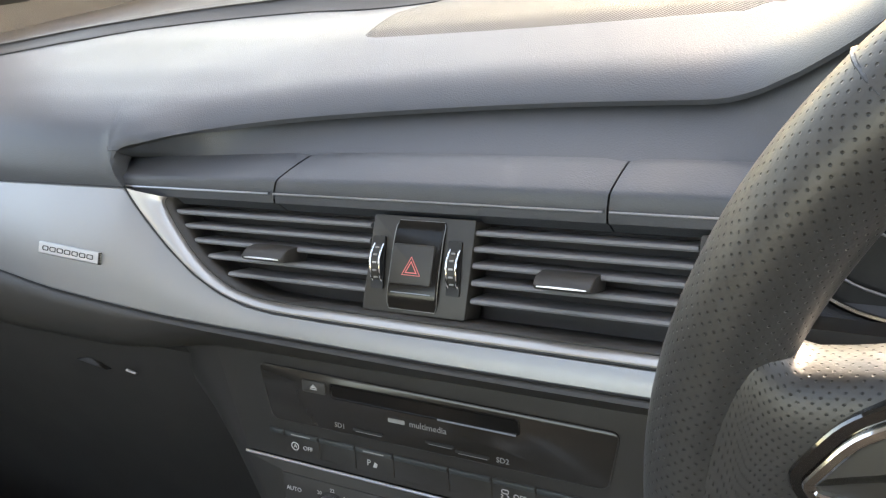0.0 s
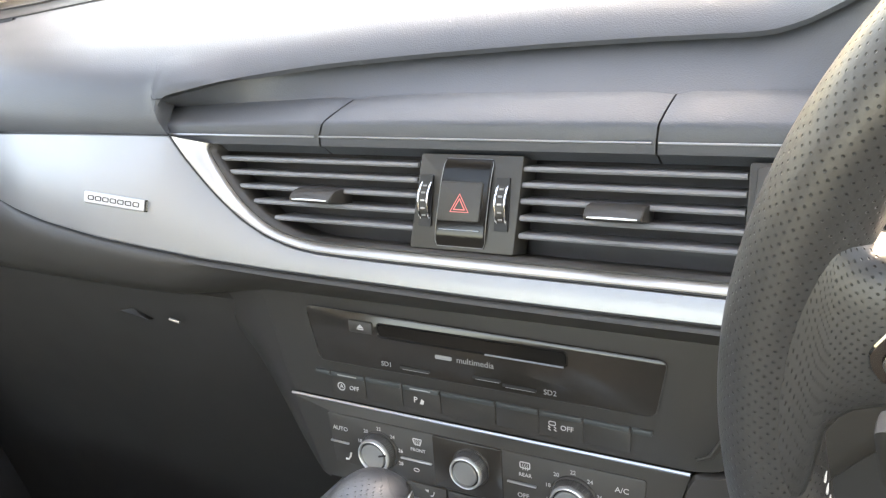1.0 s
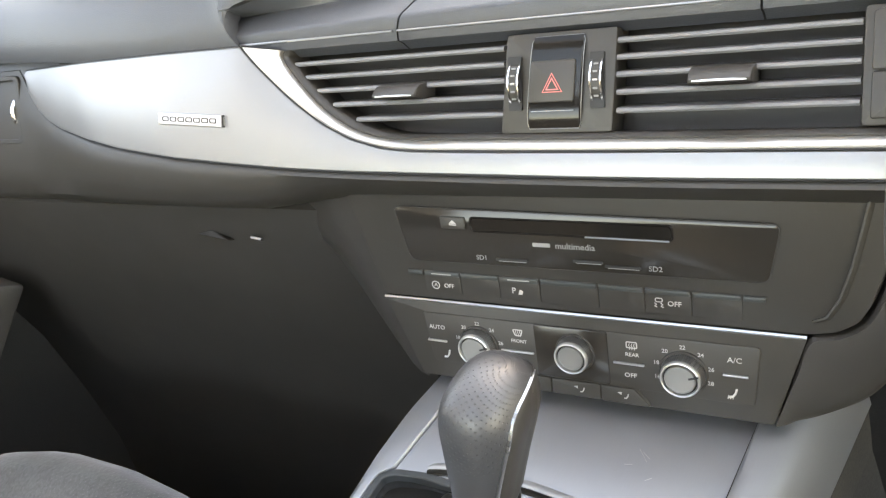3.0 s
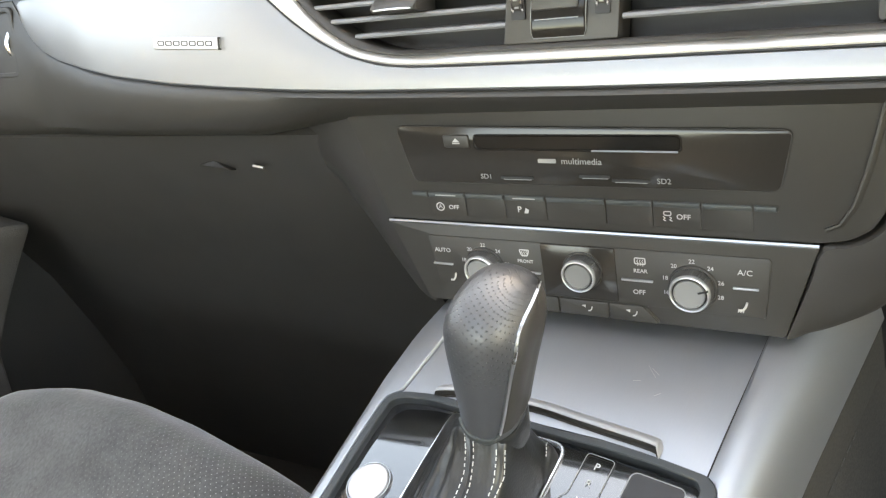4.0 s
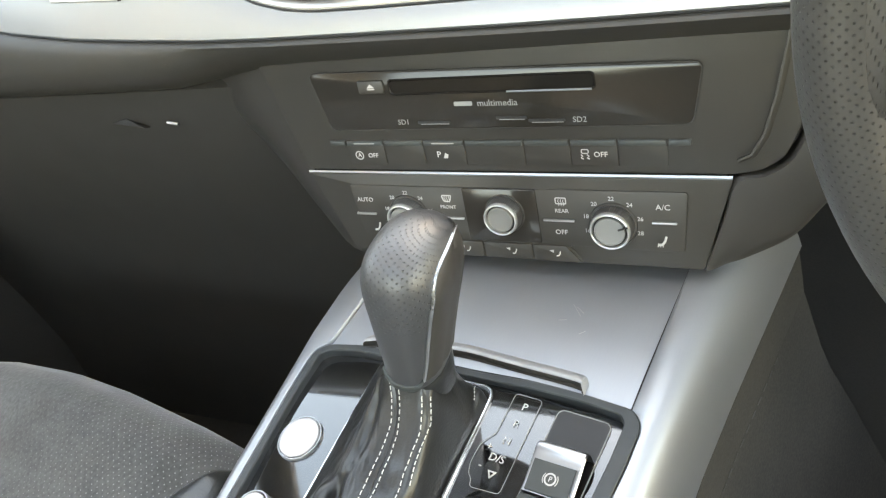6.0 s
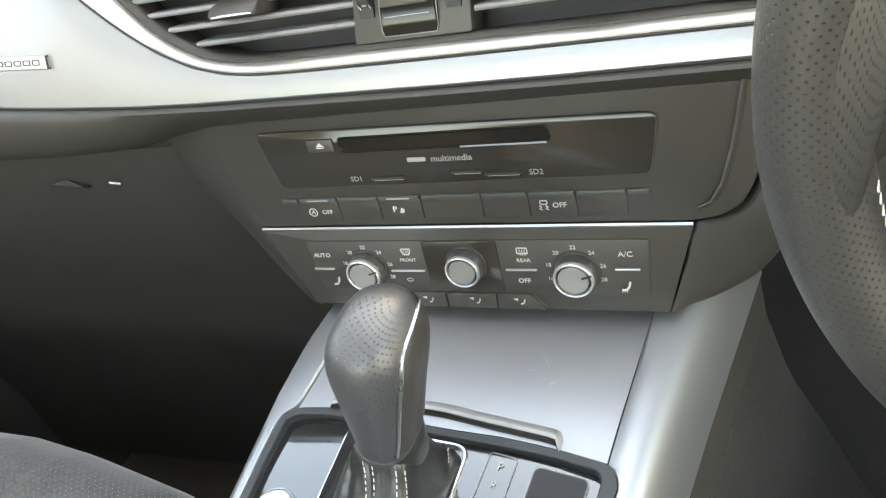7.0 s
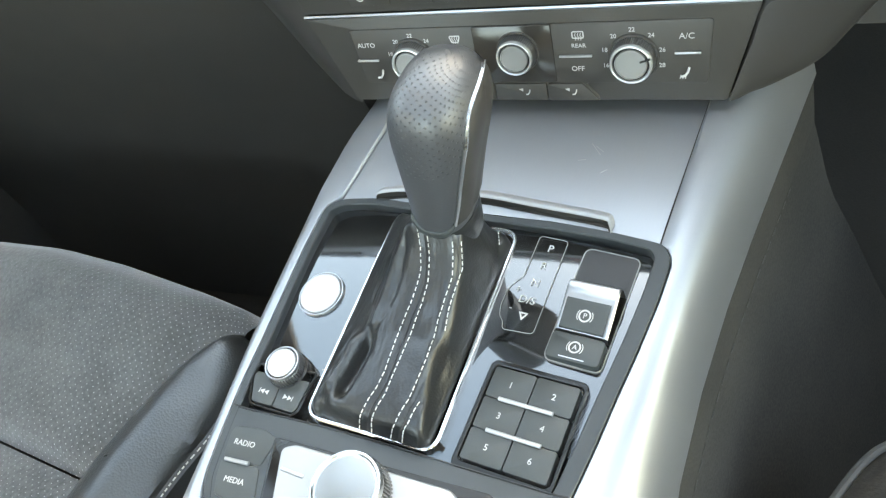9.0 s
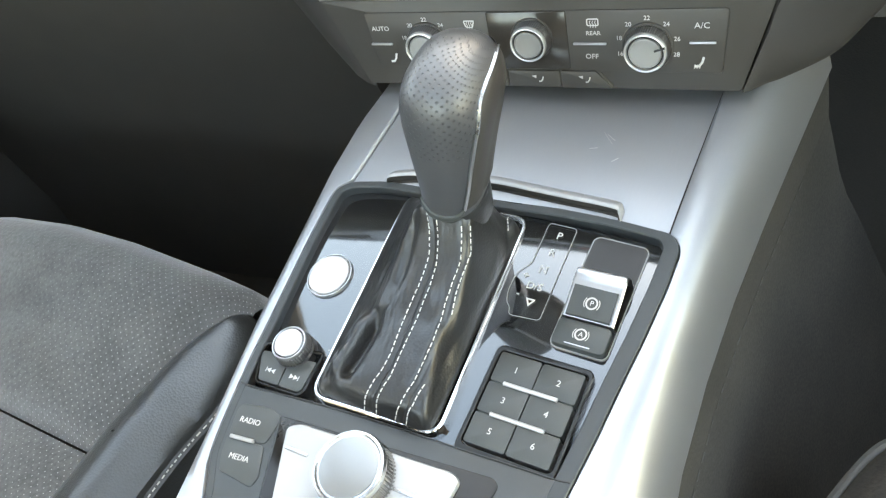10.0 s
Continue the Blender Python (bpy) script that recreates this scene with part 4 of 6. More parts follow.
climate = thing("climate_control", "charcoal climate control panel with three metal dials", "climate control", on_climate(0, -0.03, 0))
part("panel", prism(rounded([(-0.1125, -0.0480), (-0.0560, -0.0480), (-0.0560, -0.0600), (0.0390, -0.0600), (0.0300, -0.0490), (0.0985, -0.0500), (0.1020, -0.0100), (-0.1165, -0.0100)], 0.003), -0.01, 0.0010, CLIMATE, 0.0007), PANEL, climate)
part("gloss_field", prism(rrect(-0.0345, -0.0475, 0.0135, -0.0102, 0.001), 0.0, 0.0017, CLIMATE, 0.0004), SMOKE, climate, "gloss black centre field")
for a, b, c in ((-0.0553, -0.0262, 0), (-0.0252, 0.0068, 0), (0.0078, 0.0380, 1)):
    part("air_button", prism(rounded([(a, -0.0600), (b, -0.0600), (b - (0.0095 if c else 0), -0.0486), (a, -0.0486)], 0.001), 0.0, 0.0024, CLIMATE, 0.0010), PANEL, climate)


def seat_mark(u, v, parent, s=1.0, heat=False, mat=INK, d=0.0018):
    """A seat outline: back and cushion."""
    part("seat_symbol", tube([on_climate(u + 0.0020 * s, v + 0.0036 * s, d), on_climate(u + 0.0012 * s, v + 0.0005 * s, d), on_climate(u - 0.0004 * s, v - 0.0018 * s, d), on_climate(u - 0.0026 * s, v - 0.0020 * s, d)], 0.0007 * s, 6), mat, parent)
    if heat:
        for k in range(3):
            part("heat_symbol", tube([on_climate(u - 0.0030 * s + 0.0014 * k, v - 0.0034 * s, d), on_climate(u - 0.0026 * s + 0.0014 * k, v - 0.0010 * s, d)], 0.0003, 5), mat, parent)


for k, u in enumerate((-0.0375, -0.0060, 0.0225)):
    seat_mark(u + 0.0012, -0.0545, climate, 0.6, d=0.0026)
    part("flow_symbol", prism([(u - 0.0045, -0.0520), (u - 0.0020, -0.0535), (u - 0.0018, -0.0515)], 0.001, 0.0027, CLIMATE, 0), INK, climate)
seat_mark(-0.1008, -0.0415, climate, 1.0)
seat_mark(0.0868, -0.0425, climate, 1.0, True)


def dial(u, v, r, label, pointer=False):
    m = at(STACK, u, v)
    d = part("dial", lathe([(r * 1.22, 0.0), (r * 1.22, 0.0014), (r * 1.17, 0.0022), (r * 1.02, 0.0022)], m), PLASTIC, climate, label)
    n = 58
    rows = []
    for h, k, twist in ((0.0018, 1.085, 0), (0.0026, 1.09, 0.1), (0.0072, 1.045, 0.9), (0.0082, 1.0, 1)):
        ring = []
        for j in range(4 * n):
            a, q = math.pi * (j + 1.2 * twist) / (2 * n), r * k * (1.0, 1.0, 0.945, 0.945)[j % 4]
            ring.append(m @ Vector((q * math.cos(a), q * math.sin(a), h)))
        rows.append(ring)
    part("knurled_band", loft(rows, closed=True, caps=True), KNURL, d, "knurled dull metal band")
    part("chrome_ring", lathe([(r * 0.97, 0.0076), (r * 1.01, 0.0086), (r * 1.0, 0.0098), (r * 0.96, 0.0107), (r * 0.91, 0.0109), (r * 0.87, 0.0104), (r * 0.855, 0.0085)], m), DIALMETAL, d, "bright metal ring")
    part("groove", lathe([(r * 0.87, 0.0080), (r * 0.87, 0.0090), (r * 0.60, 0.0090)], m), BLACK, d)
    part("cap", lathe([(r * 0.765, 0.0080), (r * 0.765, 0.0102), (r * 0.745, 0.0107), (r * 0.70, 0.0108), (r * 0.685, 0.0105), (r * 0.3, 0.0104), (r * 0.01, 0.0104)], m), DIALCAP, d, "satin grey cap")
    if pointer:
        part("pointer", prism([(r * 0.45, r * 0.10), (r * 0.93, r * 0.26), (r * 0.91, r * 0.36), (r * 0.43, r * 0.18)], 0.0095, 0.0111, m, 0), BLACK, d)
    return d


dial(-0.0678, -0.0291, 0.0114, "left temperature dial", True)
dial(-0.0012, -0.0256, 0.0106, "fan dial")
dial(0.0645, -0.0304, 0.0116, "right temperature dial", True)
for uc, vc in ((-0.0677, -0.0300), (0.0644, -0.0303)):
    for words, degrees in (("16", 198), ("18", 164), ("20", 129), ("22", 90), ("24", 51), ("26", 14), ("28", -19)):
        lettering(words, 0.0036, at(STACK, uc + 0.0162 * math.cos(radians(degrees)), vc + 0.0162 * math.sin(radians(degrees)), 0.0012), INK, climate)
lettering("AUTO", 0.0044, at(CLIMATE, -0.1063, -0.0208, 0.0012), INK, climate)
lettering("A/C", 0.0050, at(CLIMATE, 0.0878, -0.0199, 0.0012), INK, climate)
lettering("OFF", 0.0044, at(CLIMATE, 0.0268, -0.0392, 0.0012), INK, climate)
lettering("FRONT", 0.0034, at(CLIMATE, -0.0460, -0.0243, 0.0012), INK, climate)
lettering("REAR", 0.0036, at(CLIMATE, 0.0285, -0.0243, 0.0012), INK, climate)
part("rear_glass_symbol", ring_plate(rrect(0.0252, -0.0195, 0.0320, -0.0150, 0.0008, 2), rrect(0.0257, -0.0190, 0.0315, -0.0155, 0.0005, 2), 0.0008, 0.0015, CLIMATE), INK, climate)
part("front_glass_symbol", ring_plate(rounded([(-0.0482, -0.0202), (-0.0438, -0.0202), (-0.0424, -0.0155), (-0.0496, -0.0155)], 0.0010), rounded([(-0.0479, -0.0197), (-0.0441, -0.0197), (-0.0430, -0.0160), (-0.0490, -0.0160)], 0.0008), 0.0008, 0.0015, CLIMATE), INK, climate)
for c0 in (0.0286, -0.0460):
    for k in (-1, 0, 1):
        part("heat_symbol", tube([on_climate(c0 + 0.0015 * k, -0.0207, 0.0012), on_climate(c0 + 0.0015 * k + 0.0004, -0.0190, 0.0012), on_climate(c0 + 0.0015 * k - 0.0003, -0.0177, 0.0012), on_climate(c0 + 0.0015 * k + 0.0002, -0.0164, 0.0012)], 0.00024, 5), INK, climate)
part("recirculation_symbol", tube([on_climate(-0.0480 + 0.0020 * math.cos(a), -0.0392 + 0.0012 * math.sin(a), 0.0015) for a in [2 * math.pi * k / 14 for k in range(14)]], 0.00025, 5, closed=True), INK, climate)
for a, b, v in ((-0.1150, -0.1000, -0.0313), (-0.0593, -0.0361, -0.0322), (0.0165, 0.0357, -0.0308), (0.0812, 0.0952, -0.0300)):
    part("metal_bar", prism(rrect(a, v - 0.0007, b, v + 0.0007, 0.0004, 2), 0.0, 0.0022, CLIMATE, 0.0005), SATIN, climate, "slim metal divider bar")


# ---- centre console ----
def top(u, v, d):
    return TOP @ Vector((u, v, d))


console = thing("centre_console", "centre console with satin silver sides and gloss black top", "centre console", (0, -0.1, 0.1))
ys = [-0.62 + 0.02 * k for k in range(16)] + [-0.31 + 0.01 * k for k in range(18)] + [-0.132 + 0.003 * k for k in range(16)] + [-0.08 + 0.012 * k for k in range(14)]


def left_edge(y):
    return interp(y, [(-0.62, -0.045), (-0.33, -0.0600), (-0.3052, -0.0699), (-0.2965, -0.0768), (-0.2841, -0.0817), (-0.2628, -0.0860), (-0.2334, -0.0906), (-0.2051, -0.0933), (-0.1745, -0.0967), (-0.146, -0.0998), (-0.122, -0.1014), (-0.114, -0.1004), (-0.1085, -0.0955), (-0.1068, -0.0942), (-0.053, -0.0918), (0.1, -0.0905)])


def right_edge(y):
    return interp(y, [(-0.62, 0.090), (-0.33, 0.0965), (-0.2421, 0.1002), (-0.2139, 0.1032), (-0.1863, 0.1052), (-0.159, 0.1077), (-0.1305, 0.1094), (-0.110, 0.1094), (-0.1035, 0.1070), (-0.0990, 0.1015), (-0.0968, 0.1012), (0.1, 0.0998)])


def flank_edge(y):
    """The crisp lower edge of the silver side towards the driver."""
    return interp(y, [(-0.62, 0.158), (-0.36, 0.1570), (-0.30, 0.1500), (-0.25, 0.1424), (-0.20, 0.1360), (-0.15, 0.1335), (-0.10, 0.1339), (-0.05, 0.1364), (0.0, 0.1399), (0.03, 0.1421), (0.1, 0.147)])


rows = []
for y in ys:
    e, w = right_edge(y), flank_edge(y)
    b = interp(y, [(-0.62, 0.090), (-0.33, 0.0965), (-0.2421, 0.1002), (-0.18, 0.1050), (-0.14, 0.1072), (-0.10, 0.1068), (-0.06, 0.1040), (0.0, 0.1015), (0.1, 0.0998)])
    bow = [(0.0, 0.0008), (0.14, 0.0008), (0.30, -0.0004), (0.45, -0.0030), (0.58, -0.0075), (0.70, -0.0140), (0.80, -0.0215), (0.89, -0.0310), (0.96, -0.0410), (1.0, -0.0500)]
    rows.append([top(e, y, -0.020), top(e, y, -0.001)] + [top(max(e + 0.0012 + 0.0008 * k, b + (w - b) * t), y, d) for k, (t, d) in enumerate(bow)] + [top(w - 0.0012, y, -0.0515), top(w - 0.006, y, -0.0520)])
part("side_trim", loft(rows), CONSOLE_SILVER, console, "satin silver side trim")
rows = []
for y in ys:
    e = left_edge(y)
    o = interp(y, [(-0.62, -0.066), (-0.33, -0.0860), (-0.2986, -0.0900), (-0.2675, -0.0940), (-0.2381, -0.0988), (-0.2067, -0.1036), (-0.1446, -0.1102), (-0.1017, -0.1146), (-0.0619, -0.1155), (-0.0288, -0.1120), (0.1, -0.1080)])
    rows.append([top(e, y, -0.020), top(e, y, -0.001), top(e - 0.0012, y, 0.0006), top(e + (o - e) * 0.55, y, 0.0005), top(o + 0.0012, y, -0.0012), top(o, y, -0.0035), top(o - 0.0022, y, -0.012), top(o - 0.0035, y, -0.030), top(o - 0.0040, y, -0.060), top(o + 0.002, y, -0.066)])
part("side_trim", loft(rows), CONSOLE_SILVER, console, "satin silver side trim")
rows = [[top(left_edge(y) - 0.012, y, -0.058), top(left_edge(y) - 0.016, y, -0.075), top(left_edge(y) - 0.020, y, -0.16), top(left_edge(y) - 0.032, y, -0.30), top(left_edge(y) - 0.047, y, -0.54)] for y in ys]
part("side_wall", loft(rows), CARPET, console, "black carpeted console flank")
rows = [[top(flank_edge(y) + o, y, d) for o, d in ((-0.005, -0.049), (-0.0018, -0.0530), (-0.0012, -0.0600), (0.0004, -0.0800), (0.0012, -0.0945))] for y in ys]
part("edge_strip", loft(rows), FLANK, console, "dark suede edge strip")
rows = [[top(flank_edge(y) + o, y, d) for o, d in ((0.0012, -0.0945), (0.0020, -0.098), (0.0055, -0.115), (0.0125, -0.150), (0.0195, -0.175), (0.0355, -0.215), (0.0625, -0.29), (0.118, -0.42), (0.168, -0.534))] for y in ys]
part("side_wall", loft(rows), FLANK, console, "dark suede-covered console flank")
# stitching along the driver's flank
for k in range(46):
    y = -0.46 + 0.0105 * k
    part("stitch", tube([top(flank_edge(y) + 0.0020, y, -0.0946), top(flank_edge(y + 0.0062) + 0.0020, y + 0.0062, -0.0946)], 0.0003, 5), DARKTHREAD, console)

# flat cover in front of the gear selector, with its bright pull
def cover_rear(x):
    return interp(x, [(-0.10, -0.1110), (-0.0934, -0.1072), (-0.0707, -0.1022), (0.0099, -0.0994), (0.0432, -0.0968), (0.0737, -0.0964), (0.11, -0.0980)])


rows = []
for k in range(15):
    s = k / 14
    row = []
    for t in [q / 16 for q in range(17)]:
        y = cover_rear(-0.093 + 0.197 * t) * (1 - s) + 0.10 * s
        x = left_edge(y) + 0.0008 + (right_edge(y) - left_edge(y) - 0.0016) * t
        row.append(top(x, y, 0.0004 - 0.030 * max(0.0, y + 0.07) - 0.0012 * (2 * t - 1) ** 4))
    rows.append(row)
cover = part("tray_cover", loft(rows), CONSOLE_SILVER, console, "satin silver sliding tray cover")
arc = [(-0.0705, -0.1010), (-0.0670, -0.0990), (-0.053, -0.0948), (-0.028, -0.0918), (-0.001, -0.0892), (0.022, -0.0895), (0.0411, -0.0898), (0.0686, -0.0902), (0.0728, -0.0922), (0.0748, -0.0955)]
lip_rows, face_rows = [], []
for k, p in enumerate(spread_of(arc, 41)):
    h = (0.15 + 0.85 * smoothstep(0, 4, min(k, 40 - k))) * 0.72
    lip_rows.append([top(p.x, p.y - 0.0031, 0.0070 * h), top(p.x, p.y - 0.0031, 0.0076 * h), top(p.x, p.y - 0.0022, 0.0084 * h), top(p.x, p.y - 0.0008, 0.0084 * h), top(p.x, p.y + 0.0030, 0.0050 * h), top(p.x, p.y + 0.0050, -0.002)])
    face_rows.append([top(p.x, p.y - 0.0029, 0.0073 * h), top(p.x, p.y - 0.0026, 0.0010 * h), top(p.x, p.y - 0.0044, 0.0009 * h), top(p.x, p.y - 0.0046, -0.001)])
part("pull_lip", loft(lip_rows), LIPMETAL, cover, "bright pull lip")
part("pull_face", loft(face_rows), PANEL, cover, "dark front of the pull")
# faint scratches on the cover
for x0, y0, x1, y1 in ((0.0445, -0.040, 0.0520, -0.0475), (0.0475, -0.0415, 0.0530, -0.0450), (0.0405, -0.0535, 0.0450, -0.0520), (0.0560, -0.0600, 0.0590, -0.0570)):
    part("scratch", tube([top(x0, y0, 0.0004 - 0.030 * max(0, y0 + 0.07)), top(x1, y1, 0.0004 - 0.030 * max(0, y1 + 0.07))], 0.00022, 4), WHITECAP, cover)

# gloss panel with its satin border
outline = [(-0.0600, -0.40), (0.0930, -0.40), (0.1002, -0.2421), (0.1032, -0.2139), (0.1052, -0.1863), (0.1077, -0.1590), (0.1094, -0.1305), (0.1094, -0.1060), (0.1030, -0.0985), (0.0737, -0.0968), (0.0432, -0.0972), (0.0099, -0.0998), (-0.0707, -0.1026), (-0.0934, -0.1077), (-0.1016, -0.1150), (-0.0998, -0.1460), (-0.0967, -0.1745), (-0.0933, -0.2051), (-0.0906, -0.2334), (-0.0860, -0.2628), (-0.0817, -0.2841), (-0.0700, -0.3052)]
big = rounded(outline, 0.005)
small = [(x - 0.0036 * smoothstep(0.07, 0.09, x), y) for x, y in inset(big, 0.0048)]
part("border", ring_plate(big, small, -0.010, 0.0012, TOP), BORDER, console, "satin charcoal border")
FRAME_TOP = TOP @ pose(0, -0.245, 0, -1.6, 0, 0) @ pose(0, 0.245, 0)  # dips gently towards the dashboard


def crown(u, v):
    """Height of the gently crowned gloss panel."""
    return -0.0012 - (v + 0.164) ** 2 / 1.9 - u * u / 3.4


def on_gloss(u, v):
    """A plane lying on the crowned panel, touching it at u, v."""
    rx, ry = math.degrees(math.atan(-(v + 0.164) / 0.95)), math.degrees(math.atan(u / 1.7))
    return TOP @ pose(u, v, crown(u, v), rx, ry, 0) @ pose(-u, -v, 0)


rows = []
for k in range(49):
    v = -0.25 + (0.25 - 0.1035) * k / 48
    cuts = [x0 + (x1 - x0) * (v - y0) / (y1 - y0) for (x0, y0), (x1, y1) in zip(small, small[1:] + small[:1]) if (y0 > v) != (y1 > v)]
    if len(cuts) > 1:
        lo, hi = min(cuts) - 0.0006, max(cuts) + 0.0006
        us = [lo + (hi - lo) * q / 40 for q in range(41)]
        rows.append([top(lo, v, -0.014)] + [top(u, v, crown(u, v)) for u in us] + [top(hi, v, -0.014)])
gloss = part("gloss_panel", loft(rows), GLOSS, console, "gloss black panel")

# satin lower part of the console top, behind the gloss panel
edge_run = [(-0.0878, -0.2458), (-0.0755, -0.2456), (-0.0518, -0.2432), (-0.0234, -0.2411), (0.0101, -0.2395), (0.0423, -0.2388), (0.0684, -0.2377), (0.0953, -0.2368), (0.0998, -0.2360)]
part("lower_plate", prism([(-0.0595, -0.40), (0.0925, -0.40)] + list(reversed(edge_run)) + [(-0.0855, -0.2628), (-0.0812, -0.2841), (-0.0695, -0.3052)], -0.004, 0.0010, TOP, 0.0004), BORDER, console, "satin charcoal lower plate")
part("joint_line", tube([top(u, v + 0.0004, 0.0012) for u, v in edge_run], 0.0005, 6), BLACK, console)

# ---- gear selector ----
gear = thing("gear_selector", "automatic gear selector with perforated black leather knob and boot", "gear selector", top(-0.008, -0.165, 0))
frame_out = rounded([(-0.0445, -0.2400), (0.0325, -0.2370), (0.0248, -0.1049), (-0.0544, -0.1085)], 0.010, 6)
frame_in = inset(frame_out, 0.0022)
part("bright_frame", ring_plate(frame_out, frame_in, -0.008, 0.0026, FRAME_TOP), CHROME, gear, "thin bright frame")
# boot: a draped skin over the opening, pulled up to the neck
SEAM_A = [(-0.2371, -0.0103), (-0.2312, -0.0070), (-0.2192, -0.0034), (-0.2102, -0.0024), (-0.1879, -0.0036), (-0.1774, -0.0024), (-0.1681, -0.0006), (-0.1599, 0.0005), (-0.1518, -0.0009), (-0.1450, -0.0031)]
SEAM_B = [(-0.2369, -0.0029), (-0.2310, -0.0003), (-0.2206, 0.0027), (-0.2087, 0.0028), (-0.1877, 0.0030), (-0.1760, 0.0038), (-0.1644, 0.0054), (-0.1556, 0.0049), (-0.1486, 0.0033)]
SEAM_C = [(-0.2367, 0.0083), (-0.2318, 0.0122), (-0.2201, 0.0158), (-0.2097, 0.0167), (-0.1992, 0.0173), (-0.1797, 0.0162), (-0.1690, 0.0168), (-0.1595, 0.0184), (-0.1479, 0.0173)]
SEAM_D = [(-0.2369, 0.0147), (-0.2300, 0.0190), (-0.2176, 0.0213), (-0.1817, 0.0200), (-0.1740, 0.0194), (-0.1654, 0.0203), (-0.1552, 0.0217), (-0.1460, 0.0208), (-0.1379, 0.0200)]
CREST = [(-0.2378, 0.0010), (-0.2355, 0.0080), (-0.2320, 0.0135), (-0.2250, 0.0165), (-0.2100, 0.0185), (-0.1900, 0.0215), (-0.1750, 0.0255), (-0.1620, 0.0340), (-0.1520, 0.0440), (-0.1460, 0.0530), (-0.1200, 0.0520), (-0.1150, 0.0300), (-0.1102, 0.0000)]
RIDGE_L = [(-0.2375, -0.0340), (-0.2260, -0.0270), (-0.2080, -0.0165), (-0.1980, -0.0160), (-0.1880, -0.0228), (-0.1750, -0.0208), (-0.1570, -0.0172), (-0.1450, -0.0110), (-0.1300, -0.0075), (-0.1130, -0.0075)]
RIDGE_R = [(-0.2375, 0.0270), (-0.2220, 0.0243), (-0.2080, 0.0218), (-0.1950, 0.0211), (-0.1810, 0.0222), (-0.1650, 0.0228), (-0.1520, 0.0243), (-0.1400, 0.0238), (-0.1320, 0.0220), (-0.1260, 0.0175), (-0.1200, 0.0115), (-0.1130, 0.0060)]


def bell(x, w):
    return math.exp(-(x / w) ** 2)


def soft(x, table, w=0.0035):
    """A table read with its corners rounded."""
    return sum(interp(x + w * o, table) * k for o, k in ((-1, 0.25), (0, 0.5), (1, 0.25)))


def boot_sides(v):
    lo = interp(v, [(-0.2380, -0.0428), (-0.1150, -0.0512), (-0.1080, -0.0516)])
    hi = interp(v, [(-0.2380, 0.0292), (-0.1750, 0.0255), (-0.1080, 0.0234)])
    dv = min(v + 0.2380, -0.1097 - v)
    if dv < 0.009:
        k = 0.009 - math.sqrt(max(0.0, 0.009 ** 2 - (0.009 - dv) ** 2))
        lo, hi = lo + k, hi - k
    return lo, hi


